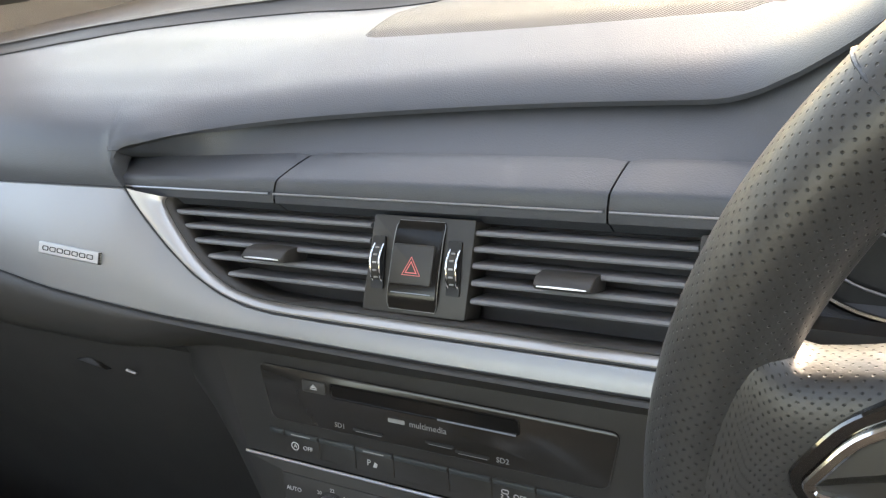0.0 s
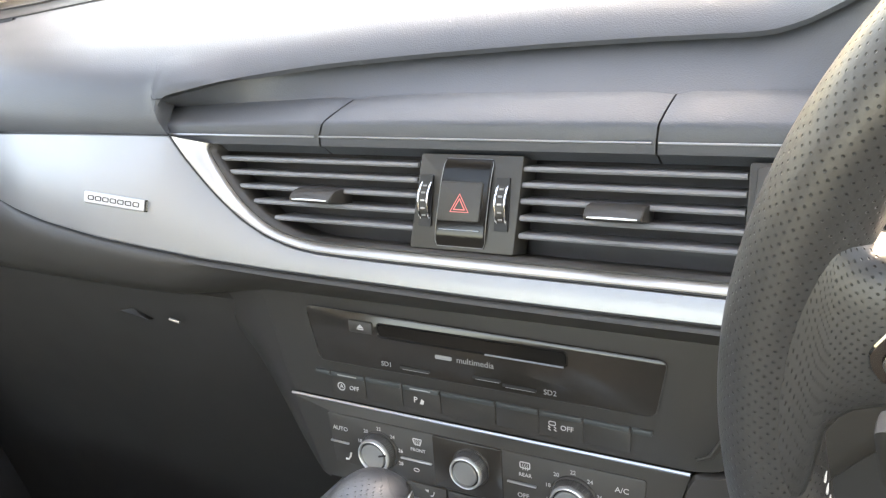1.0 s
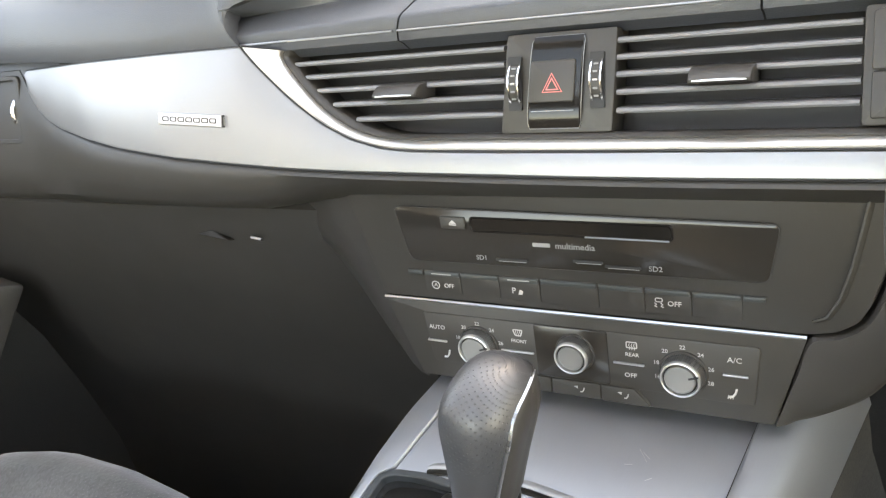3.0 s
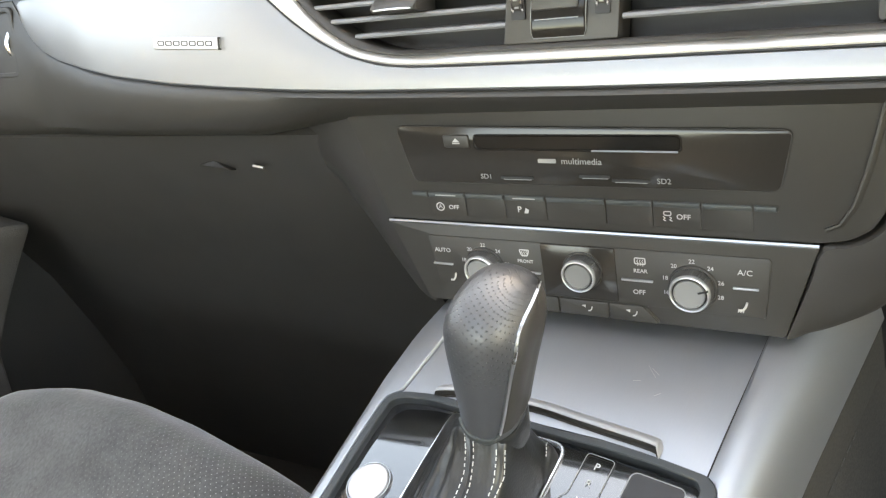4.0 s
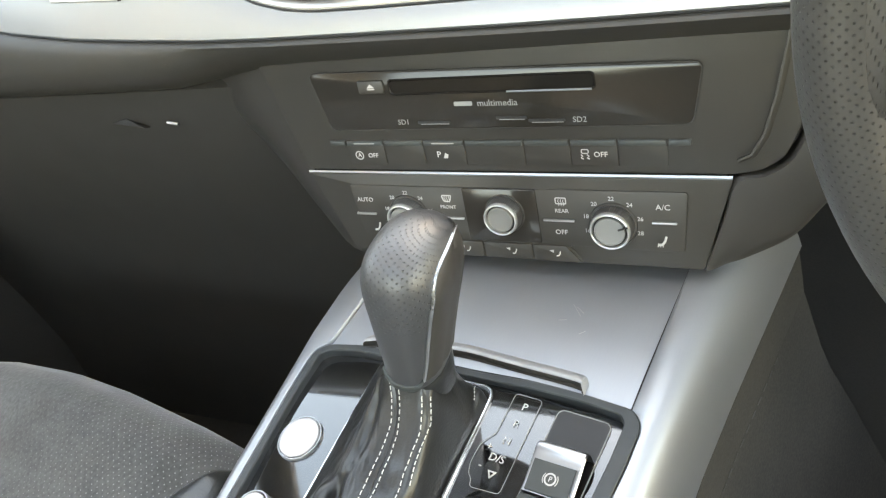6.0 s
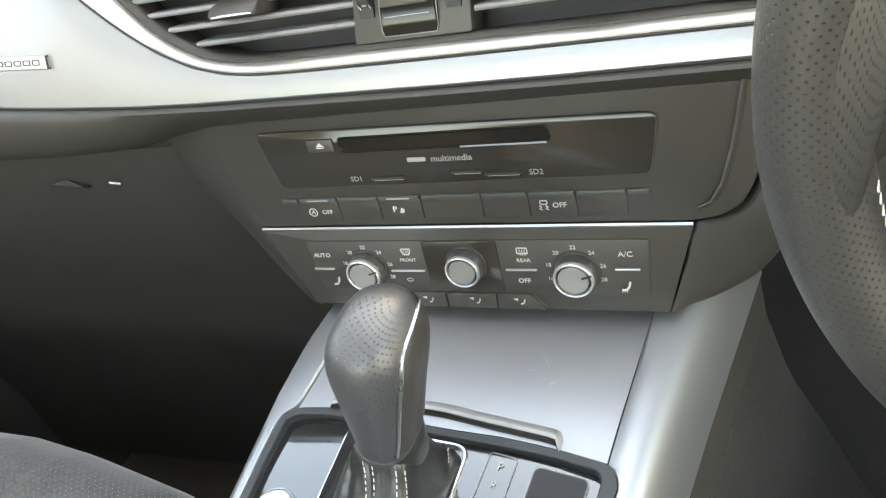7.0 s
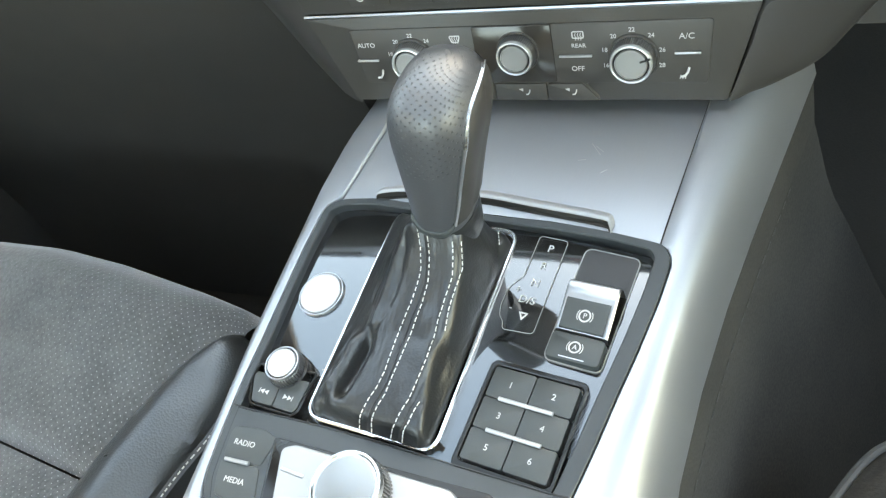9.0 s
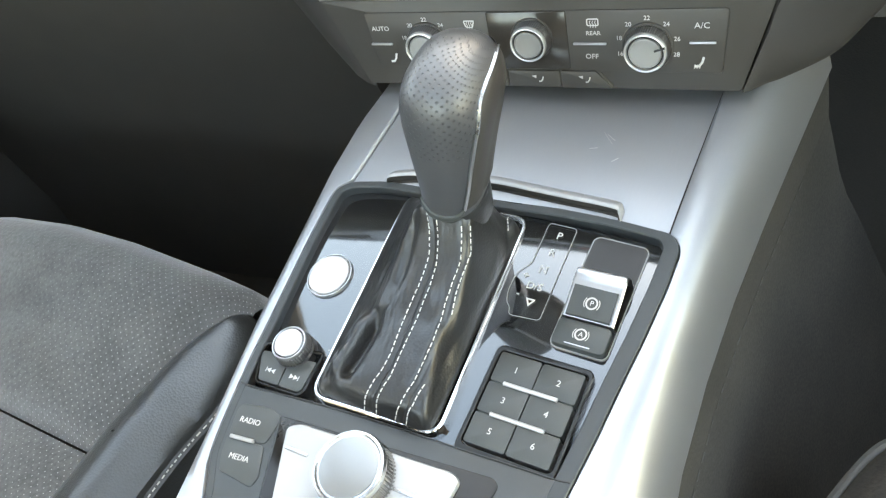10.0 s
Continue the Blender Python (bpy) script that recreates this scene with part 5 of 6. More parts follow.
def boot_height(u, v):
    lo, hi = boot_sides(v)
    crest, rl, rr = soft(v, CREST, 0.0018), soft(v, RIDGE_L, 0.005), soft(v, RIDGE_R, 0.005)
    rl, rr = max(rl, lo + 0.004), min(rr, hi - 0.0012)
    foot = min(crest, 0.0072)
    if u < rl:
        t = (rl - u) / (rl - lo)
        h = foot + (crest - 0.0030 - foot) * (1 - t) ** 1.7
    elif u > rr:
        t = (u - rr) / (hi - rr)
        h = foot + (crest - 0.0016 - foot) * max(0.0, 1 - 1.5 * t) ** 1.4
    else:
        a, d = interp(v, SEAM_A), interp(v, SEAM_D)
        h = crest - (0.0030 * ((a - u) / max(1e-4, a - rl)) ** 2 if u < a else 0) - (0.0016 * ((u - d) / max(1e-4, rr - d)) ** 2 if u > d else 0)
    near = smoothstep(-0.237, -0.226, v) * (1 - smoothstep(-0.150, -0.135, v))
    # long pleat beside the front panel, the roll that it throws up, and a small one in the corner
    line = -0.0225 + 0.10 * (v + 0.21)
    along_ = smoothstep(-0.231, -0.222, v) * (1 - smoothstep(-0.200, -0.186, v))
    h -= 0.0068 * bell(u - line, 0.0034) * along_
    h += 0.0062 * bell(u - line + 0.0085, 0.0052) * along_
    h -= 0.0026 * bell(u + 0.0345 - 0.22 * (v + 0.215), 0.0022) * smoothstep(-0.230, -0.220, v) * (1 - smoothstep(-0.214, -0.200, v))
    h += 0.0020 * bell(u + 0.0265, 0.0030) * bell(v + 0.2290, 0.0055)
    # pull towards the neck on both sides of the panel
    for u0, slope, k in ((-0.0130, 0.16, -0.0020), (-0.0215, 0.10, 0.0016), (-0.0300, 0.06, -0.0014)):
        h += k * bell(u - u0 - slope * (v + 0.165), 0.0026) * bell(v + 0.160, 0.020)
    # hollow under the fold by the driver, with the panel's edge rolled over it
    h -= 0.0050 * bell(u - interp(v, SEAM_D) - 0.0010, 0.0018) * bell(v + 0.198, 0.018)
    h += 0.0022 * bell(u - interp(v, SEAM_C) - 0.0012, 0.0022) * bell(v + 0.200, 0.017)
    h += 0.0016 * bell(u - 0.0150, 0.006) * bell(v + 0.176, 0.008) - 0.0012 * bell(u - 0.008, 0.010) * bell(v + 0.188, 0.006)
    # sewn valleys between the double seams
    for p, q in ((SEAM_A, SEAM_B), (SEAM_C, SEAM_D)):
        h -= 0.0013 * bell(u - 0.5 * (interp(v, p) + interp(v, q)), 0.0011)
    # fine creases
    crush = bell(u + 0.0155, 0.0075) * bell(v + 0.190, 0.010) + 0.9 * bell(u + 0.034, 0.006) * bell(v + 0.222, 0.010) + 0.25
    h += near * 0.00075 * crush * noise.noise(Vector((u * 520, v * 210 + u * 160, 1.7)))
    h += near * 0.0007 * noise.noise(Vector((u * 95, v * 70, 4.2)))
    edge = min(u - lo, hi - u, v + 0.2380, -0.1097 - v)
    foot = 0.0012 - 0.0332 * (v + 0.245)
    return foot + max(0.0, h - foot) * (1 - math.exp(-max(0.0, edge) / 0.0016)) if edge > 0 else foot


NU, NV = 120, 150
rows = []
for j in range(NV + 1):
    t = j / NV
    v = -0.2379 + (0.2379 - 0.1098) * (t - 0.035 * math.sin(2 * math.pi * t))
    lo, hi = boot_sides(v)
    rows.append([top(lo + (hi - lo) * k / NU, v, boot_height(lo + (hi - lo) * k / NU, v)) for k in range(NU + 1)])
part("boot", loft(rows), BOOT_HIDE, gear, "soft folded black leather boot")
# gathered collar under the knob
rows = []
for z, k in ((-0.0160, 0.84), (-0.0100, 0.93), (-0.0040, 0.99), (0.0006, 1.01), (0.0022, 0.98), (0.0026, 0.90)):
    row = []
    for q in range(72):
        a = 2 * math.pi * q / 72
        r = k * (1 + 0.016 * math.sin(9 * a + 40 * z) * (z < 0))
        row.append(Vector((0.0120 + 0.0165 * r * math.cos(a), -0.1275 + 0.0172 * r * math.sin(a), 0.6068 + z + 0.0030 * math.sin(a))))
    rows.append(row)
part("collar", loft(rows, closed=True), BOOT_HIDE, gear, "gathered leather collar")
# double seams up the front panel
for seam, v0, v1 in ((SEAM_A, -0.2370, -0.1455), (SEAM_B, -0.2368, -0.1480), (SEAM_C, -0.2366, -0.1475), (SEAM_D, -0.2368, -0.2170), (SEAM_D, -0.1830, -0.1465)):
    line = [top(min(interp(v, seam), soft(v, RIDGE_R, 0.005) - 0.0012), v, boot_height(min(interp(v, seam), soft(v, RIDGE_R, 0.005) - 0.0012), v) + 0.0003) for v in [v0 + (v1 - v0) * k / 160 for k in range(161)]]
    run, last, pts = 0.0, line[0], [line[0]]
    for p in line[1:]:
        run += (p - last).length
        last = p
        pts.append(p)
        if run > 0.0023 and len(pts) > 1:
            part("stitch", tube([pts[0], pts[len(pts) // 2] + Vector((0, -0.0001, 0.0002)), pts[-1]], 0.00030, 5), THREAD, gear)
            pts, run = [], -0.0009
        elif run < 0:
            pts = []
for k in range(5):
    p0, p1 = [(0.0160 + 0.0009 * q, -0.1120 - 0.0019 * q) for q in (k, k + 0.6)]
    part("stitch", tube([top(*p, boot_height(*p) + 0.0004) for p in (p0, p1)], 0.00030, 5), THREAD, gear)

# knob: sections from the neck to the rounded head, leaning forward
KNOB = [(0.5960, 0.0094, -0.1312, 0.0136, 0.0135), (0.6072, 0.0111, -0.1286, 0.0156, 0.0172), (0.6204, 0.0132, -0.1246, 0.0165, 0.0199), (0.6345, 0.0148, -0.1201, 0.0184, 0.0227), (0.6482, 0.0165, -0.1155, 0.0205, 0.0254), (0.6599, 0.0178, -0.1122, 0.0218, 0.0270), (0.6696, 0.0184, -0.1104, 0.0208, 0.0268), (0.6765, 0.0188, -0.1103, 0.0179, 0.0240), (0.6811, 0.0189, -0.1108, 0.0142, 0.0192), (0.6846, 0.0186, -0.1114, 0.0092, 0.0124), (0.6862, 0.0182, -0.1120, 0.0040, 0.0052), (0.6865, 0.0180, -0.1122, 0.0006, 0.0008)]
KNOB_MID = spread_of([k[:3] for k in KNOB], 90)
KNOB_SIZE = spread_of([(k[3], k[4], k[0]) for k in KNOB], 90)


def knob_at(z, degrees, out=0.0):
    """A place on the knob's skin at a height and an angle round it."""
    i = next((k for k in range(1, 90) if KNOB_MID[k].x >= z), 89)
    a, b = KNOB_MID[i - 1], KNOB_MID[i]
    t = min(1.0, max(0.0, (z - a.x) / max(1e-6, b.x - a.x)))
    m_, s_ = a.lerp(b, t), KNOB_SIZE[i - 1].lerp(KNOB_SIZE[i], t)
    co, si = math.cos(radians(degrees)), math.sin(radians(degrees))
    return Vector((m_.y + (s_.x + out) * math.copysign(abs(co) ** 0.8, co), m_.z + (s_.y + out) * math.copysign(abs(si) ** 0.8, si), z))


def knob_skin(z0, z1, n):
    """A stretch of the knob with its UV map laid from the crown downwards, in metres."""
    bm = loft(knob_rows(z0, z1, n), closed=True, caps=True)
    uv = bm.loops.layers.uv.verify()
    way = [0.0]
    for k in range(89, 0, -1):
        way.append(way[-1] + math.hypot(KNOB_MID[k].x - KNOB_MID[k - 1].x, KNOB_SIZE[k].y - KNOB_SIZE[k - 1].y))
    down = sorted((KNOB_MID[89 - k].x, w) for k, w in enumerate(way))
    mid_x, mid_y, wide = [sorted((m_.x, c) for m_, c in zip(KNOB_MID, cs)) for cs in ([m_.y for m_ in KNOB_MID], [m_.z for m_ in KNOB_MID], [s_.x for s_ in KNOB_SIZE])]
    for f in bm.faces:
        for lp in f.loops:
            p = lp.vert.co
            m_ = interp(p.z, down)
            phi = math.atan2(p.x - interp(p.z, mid_x), interp(p.z, mid_y) - p.y)
            w = smoothstep(0.008, 0.035, m_)
            lp[uv].uv = ((1 - w) * m_ * math.sin(phi) + w * phi * 1.12 * min(interp(p.z, wide), m_), -m_ * (w + (1 - w) * math.cos(phi)))
    return bm


def knob_rows(z0, z1, n):
    zs = [z0 + (z1 - z0) * math.sin(0.5 * math.pi * k / n) for k in range(n + 1)]
    return [[knob_at(z, 90 + 360 * q / 72) for q in range(72)] for z in zs]


part("knob", knob_skin(0.6470, 0.6865, 40), KNOB_HIDE, gear, "perforated black leather knob")
part("knob_sleeve", loft(knob_rows(0.6085, 0.6472, 24), closed=True, caps=True), HIDE, gear, "smooth leather lower part of the knob")
STRIP = [(0.6728, 44.0), (0.6742, 30.0), (0.6745, 14.0), (0.6735, -1.0), (0.6710, -14.0), (0.6660, -23.7), (0.6540, -32.5), (0.6380, -36.5), (0.6245, -40.2), (0.6140, -47.0)]
LOWER_RIM = [(0.6140, -47.0), (0.6105, -59.0), (0.6093, -82.0), (0.6100, -102.0), (0.6155, -129.0)]
strip_run = [p for p in spread_of([(z, a, 0) for z, a in STRIP], 60)]
skin = []
for p in strip_run[12:]:
    skin.append([knob_at(p.x, p.y, 0.0004)] + [knob_at(p.x, p.y + (62 - p.y) * t, d) for t, d in ((0.06, 0.0012), (0.20, 0.0014), (0.34, 0.0010), (0.40, 0.0002), (0.46, 0.0008), (0.70, 0.0010), (0.94, 0.0006))] + [knob_at(p.x, 62, -0.0006)])
part("side_insert", loft(skin), PLASTIC, gear, "smooth dark side insert")
for p, q in zip(strip_run, strip_run[1:]):
    assert (knob_at(q.x, q.y) - knob_at(p.x, p.y)).length < 0.02
rows = []
for k, p in enumerate(strip_run):
    w = 0.6 + 2.4 * smoothstep(0, 40, k)
    rows.append([knob_at(p.x, p.y - w, 0.0001), knob_at(p.x, p.y - w * 0.8, 0.0011), knob_at(p.x, p.y, 0.0016), knob_at(p.x, p.y + w * 0.8, 0.0013), knob_at(p.x, p.y + w, 0.0002)])
part("chrome_strip", loft(rows), SATIN, gear, "slim chrome strip")
rim_run = spread_of([(z, a, 0) for z, a in LOWER_RIM], 40)
part("lower_rim", loft([[knob_at(p.x + dz, p.y, d) for dz, d in ((0.0019, 0.0001), (0.0016, 0.0010), (0.0, 0.0015), (-0.0014, 0.0012), (-0.0020, 0.0), (-0.0018, -0.004))] for p in rim_run]), KEY, gear, "dark satin rim round the foot of the knob")

# ---- controls on the gloss panel ----
start = thing("start_button", "round pale metal engine start button in a chrome ring", "start button", top(-0.0729, -0.1706, 0))
part("ring", lathe([(0.0142, -0.001), (0.0142, 0.0012), (0.0139, 0.0018), (0.0135, 0.0018), (0.0133, 0.0010)], at(on_gloss(-0.0744, -0.1704), -0.0744, -0.1704)), SATIN, start, "chrome ring")
part("gap", lathe([(0.0136, -0.001), (0.0136, 0.0010), (0.0115, 0.0010)], at(on_gloss(-0.0744, -0.1704), -0.0744, -0.1704)), BLACK, start)
part("cap", lathe([(0.0127, 0.0), (0.0127, 0.0022), (0.0122, 0.0027), (0.0112, 0.0028), (0.006, 0.0024), (0.0002, 0.0023)], at(on_gloss(-0.0744, -0.1704), -0.0744, -0.1704)), WHITECAP, start, "pale satin cap")


def knurled(name, label, cat, u, v, r, h, mat_cap):
    m = at(TOP, u, v)
    o = thing(name, label, cat, m.translation)
    part("base", lathe([(r * 1.12, -0.004), (r * 1.12, 0.0012), (r * 1.0, 0.0020)], m), BLACK, o)
    rows = []
    n = 40
    for z, k in ((0.0015, 1.0), (0.0025, 1.04), (h * 0.70, 1.02), (h * 0.76, 0.97)):
        rows.append([m @ Vector((r * k * (1.0, 1.0, 0.93, 0.93)[j % 4] * math.cos(math.pi * j / (2 * n)), r * k * (1.0, 1.0, 0.93, 0.93)[j % 4] * math.sin(math.pi * j / (2 * n)), z)) for j in range(4 * n)])
    part("knurled_band", loft(rows, closed=True, caps=True), KNURL, o, "knurled dull metal band")
    part("rim", lathe([(r * 0.94, h * 0.74), (r * 0.98, h * 0.82), (r * 0.99, h * 0.90), (r * 0.95, h * 0.97), (r * 0.90, h * 0.98), (r * 0.87, h * 0.93)], m), SATIN, o, "bright metal rim")
    part("groove", lathe([(r * 0.87, h * 0.7), (r * 0.87, h * 0.93), (r * 0.5, h * 0.93)], m), BLACK, o)
    part("cap", lathe([(r * 0.81, h * 0.8), (r * 0.81, h * 0.98), (r * 0.76, h * 1.02), (r * 0.5, h * 1.0), (r * 0.01, h * 1.0)], m), mat_cap, o, "pale satin cap")
    return o


vol = knurled("volume_knob", "small knurled metal volume knob", "knob", -0.0672, -0.2188, 0.0101, 0.0100, WHITECAP)
skip = thing("skip_buttons", "pair of charcoal track skip buttons", "buttons", top(-0.066, -0.236, 0))
skip_out = rounded([(-0.0805, -0.2428), (-0.0515, -0.2420), (-0.0488, -0.2385), (-0.0490, -0.2150), (-0.0872, -0.2190), (-0.0872, -0.2275)], 0.003)
part("frame", ring_plate(skip_out, inset(skip_out, 0.0016), -0.005, 0.0013, TOP), PIANO, skip)
part("button", prism(rounded([(-0.0790, -0.2406), (-0.0657, -0.2402), (-0.0674, -0.2230), (-0.0853, -0.2245), (-0.0853, -0.2275)], 0.0015), -0.005, 0.0014, TOP, 0.0005), KEY, skip)
part("button", prism(rounded([(-0.0653, -0.2402), (-0.0524, -0.2399), (-0.0506, -0.2375), (-0.0507, -0.2215), (-0.0670, -0.2230)], 0.0015), -0.005, 0.0014, TOP, 0.0005), KEY, skip)
for u, v, s in ((-0.0742, -0.2338, -1), (-0.0588, -0.2332, 1)):
    for o in (-0.0014, 0.0014):
        tri_ = [(u + o - s * 0.0013, v - 0.0014), (u + o + s * 0.0013, v), (u + o - s * 0.0013, v + 0.0014)]
        part("skip_symbol", prism(tri_ if s > 0 else list(reversed(tri_)), 0.0008, 0.0015, TOP, 0), INK, skip)
    part("skip_symbol", prism(rrect(u + s * 0.0030 - 0.0002, v - 0.0014, u + s * 0.0030 + 0.0002, v + 0.0014, 0.0001, 1), 0.0008, 0.0015, TOP, 0), INK, skip)
part("volume_mark", prism([(-0.0485, -0.2130), (-0.0435, -0.2130), (-0.0435, -0.2108)], 0.0002, 0.0007, TOP, 0), GREYINK, vol)

menu = thing("menu_buttons", "two charcoal source buttons with a metal divider", "buttons", top(-0.067, -0.272, 0))
part("button", prism(rounded([(-0.0776, -0.2722), (-0.0538, -0.2705), (-0.0522, -0.2548), (-0.0611, -0.2523), (-0.0790, -0.2550), (-0.0803, -0.2588)], 0.0022), -0.001, 0.0016, TOP, 0.0006), KEY, menu)
part("button", prism(rounded([(-0.0712, -0.2905), (-0.0489, -0.2921), (-0.0473, -0.2863), (-0.0536, -0.2713), (-0.0776, -0.2731), (-0.0751, -0.2824)], 0.0022), -0.001, 0.0016, TOP, 0.0006), KEY, menu)
part("metal_bar", tube([top(-0.0747, -0.2729, 0.0022), top(-0.0601, -0.2713, 0.0022)], 0.0011, 8), LIPMETAL, menu, "slim metal bar")
lettering("RADIO", 0.0042, at(TOP, -0.0689, -0.2625, 0.0017) @ Matrix.Rotation(radians(6), 4, "Z"), INK, menu)
lettering("MEDIA", 0.0042, at(TOP, -0.0637, -0.2812, 0.0017) @ Matrix.Rotation(radians(6), 4, "Z"), INK, menu)

ctrl = thing("menu_controller", "large rotary menu controller on a pale metal plate", "controller", top(-0.0005, -0.272, 0))
part("surround", prism(rounded([(-0.030, -0.33), (0.058, -0.33), (0.0700, -0.2482), (0.0660, -0.2455), (-0.0545, -0.2541)], 0.003), -0.001, 0.0016, TOP, 0.0004), PIANO, ctrl, "gloss black surround")
part("plate", prism(rounded([(-0.0210, -0.325), (0.0450, -0.325), (0.0528, -0.2525), (0.0475, -0.2501), (-0.0395, -0.2545), (-0.0460, -0.2585)], 0.004), -0.001, 0.0045, TOP, 0.0016), LIPMETAL, ctrl, "pale satin metal plate")
m = at(TOP, 0.0046, -0.2680)
part("bar", prism(rrect(-0.0400, -0.2690, -0.0260, -0.2672, 0.0005), 0.002, 0.0052, TOP, 0.0004), SATIN, ctrl)
part("bar", prism(rrect(0.0240, -0.2680, 0.0420, -0.2662, 0.0005), 0.002, 0.0052, TOP, 0.0004), SATIN, ctrl)
rows = []
for z, k in ((0.003, 1.0), (0.004, 1.03), (0.012, 1.01), (0.0135, 0.97)):
    rows.append([m @ Vector((0.0185 * k * (1.0, 1.0, 0.95, 0.95)[j % 4] * math.cos(math.pi * j / 128), 0.0185 * k * (1.0, 1.0, 0.95, 0.95)[j % 4] * math.sin(math.pi * j / 128), z)) for j in range(256)])
part("knurled_band", loft(rows, closed=True, caps=True), KNURL, ctrl, "knurled dull metal band")
part("rim", lathe([(0.0176, 0.0130), (0.0182, 0.0145), (0.0183, 0.0160), (0.0176, 0.0178), (0.0166, 0.0181), (0.0158, 0.0172)], m), SATIN, ctrl, "bright metal rim")
part("groove", lathe([(0.0161, 0.012), (0.0161, 0.0166), (0.008, 0.0172)], m), BLACK, ctrl)
part("cap", lathe([(0.0148, 0.014), (0.0147, 0.0176), (0.010, 0.0184), (0.0002, 0.0186)], m), CAPGREY, ctrl, "pale satin cap")

pad = thing("number_pad", "six charcoal number keys with two metal bars", "number pad", top(0.068, -0.208, 0))
part("well", ring_plate(rrect(0.0406, -0.2392, 0.0922, -0.1818, 0.004), rrect(0.0430, -0.2350, 0.0900, -0.1846, 0.003), -0.006, 0.0009, TOP), PIANO, pad, "gloss black bezel")
for r_ in range(3):
    for c_ in range(2):
        u0, v1 = 0.0438 + 0.0225 * c_, -0.1854 - 0.0163 * r_
        part("key", prism(rrect(u0 + 0.0002, v1 - 0.0160, u0 + 0.0222, v1, 0.0014), -0.006, 0.0012, TOP, 0.0004), KEY, pad)
        lettering(str(2 * r_ + c_ + 1), 0.0045, at(TOP, u0 + 0.0112, v1 - 0.0080, 0.0013), INK, pad)
for v in (-0.2016, -0.2180):
    part("metal_bar", tube([top(0.0520, v, 0.0020), top(0.0802, v, 0.0020)], 0.0011, 8), WHITECAP, pad, "slim metal bar")

SCALE = on_gloss(0.047, -0.138) @ pose(-0.0015, 0.0020, 0)
ind = thing("gear_indicator", "engraved gear position scale on gloss black", "indicator", top(0.046, -0.136, 0))
outl = [(0.0382, -0.1075), (0.0545, -0.1075), (0.0560, -0.1655), (0.0392, -0.1668), (0.0381, -0.1626), (0.0352, -0.1600), (0.0333, -0.1540), (0.0333, -0.1430), (0.0362, -0.1375), (0.0388, -0.1340)]
part("outline", tube([SCALE @ Vector((u, v, 0.0005)) for u, v in rounded(list(reversed(outl)), 0.0025)], 0.00022, 5, closed=True), GREYINK, ind)
for words, u, v, s in (("P", 0.0467, -0.1144, 0.0062), ("R", 0.0468, -0.1253, 0.0056), ("N", 0.0464, -0.1365, 0.0062), ("D/S", 0.0458, -0.1475, 0.0062), ("+", 0.0388, -0.1423, 0.0060), ("-", 0.0390, -0.1535, 0.0060)):
    lettering(words, s, at(SCALE, u, v, 0.0005), INK, ind)
part("arrow", triangle(0.0470, -0.1565, 0.0027, 0.0008, 0.0002, 0.0009, SCALE @ Matrix.Translation((0.0470, -0.1565, 0)) @ Matrix.Rotation(math.pi, 4, "Z") @ Matrix.Translation((-0.0470, 0.1565, 0))), INK, ind)

epb = thing("parking_brake_switch", "electric parking brake rocker with chrome edge", "switch", top(0.079, -0.14, 0))
part("bright_frame", ring_plate(rrect(0.0636, -0.1748, 0.0940, -0.1070, 0.004), rrect(0.0642, -0.1742, 0.0934, -0.1076, 0.0036), -0.003, 0.0008, on_gloss(0.079, -0.140)), GREYINK, epb)
part("well", prism(rrect(0.0642, -0.1742, 0.0934, -0.1076, 0.0036), -0.003, 0.0006, on_gloss(0.079, -0.140), 0), PIANO, epb)
rows = [[top(0.0655 + 0.0272 * t, v, z + b) for t, b in ((0, -0.0012), (0.03, -0.0002), (0.12, 0.0), (0.88, 0.0), (0.97, -0.0002), (1, -0.0012))] for v, z in ((-0.1588, -0.004), (-0.1586, 0.0030), (-0.1440, 0.0066), (-0.1405, 0.0080), (-0.1365, 0.0092), (-0.1335, 0.0086), (-0.1318, 0.0060), (-0.1310, -0.005))]
part("rocker", loft(rows), SATIN, epb, "chrome-edged rocker")
rows = [[top(0.0676 + 0.0230 * t, v, z) for t in (0, 0.5, 1)] for v, z in ((-0.1582, 0.0030), (-0.1578, 0.0044), (-0.1446, 0.0076), (-0.1428, 0.0078), (-0.1424, 0.0070))]
part("rocker_face", loft(rows), KEY, epb, "charcoal rocker face")
part("auto_hold_key", prism(rounded([(0.0650, -0.1742), (0.0929, -0.1742), (0.0929, -0.1594), (0.0650, -0.1594)], 0.003), -0.004, 0.0026, TOP, 0.001), KEY, epb, "charcoal hold key")


def circled(letter, m, r):
    lettering(letter, r * 1.25, m, INK, epb)
    pts = [(math.cos(2 * math.pi * k / 24), math.sin(2 * math.pi * k / 24)) for k in range(24)]
    part("symbol_ring", ring_plate([(r * x, r * y) for x, y in pts], [(r * 0.88 * x, r * 0.88 * y) for x, y in pts], -0.0002, 0.0002, m), INK, epb)
    for sgn in (-1, 1):
        part("symbol_arc", tube([m @ Vector((sgn * r * 1.35 * math.cos(a), r * 1.35 * math.sin(a), 0)) for a in [radians(-38 + 19 * k) for k in range(5)]], 0.00022, 5), INK, epb)


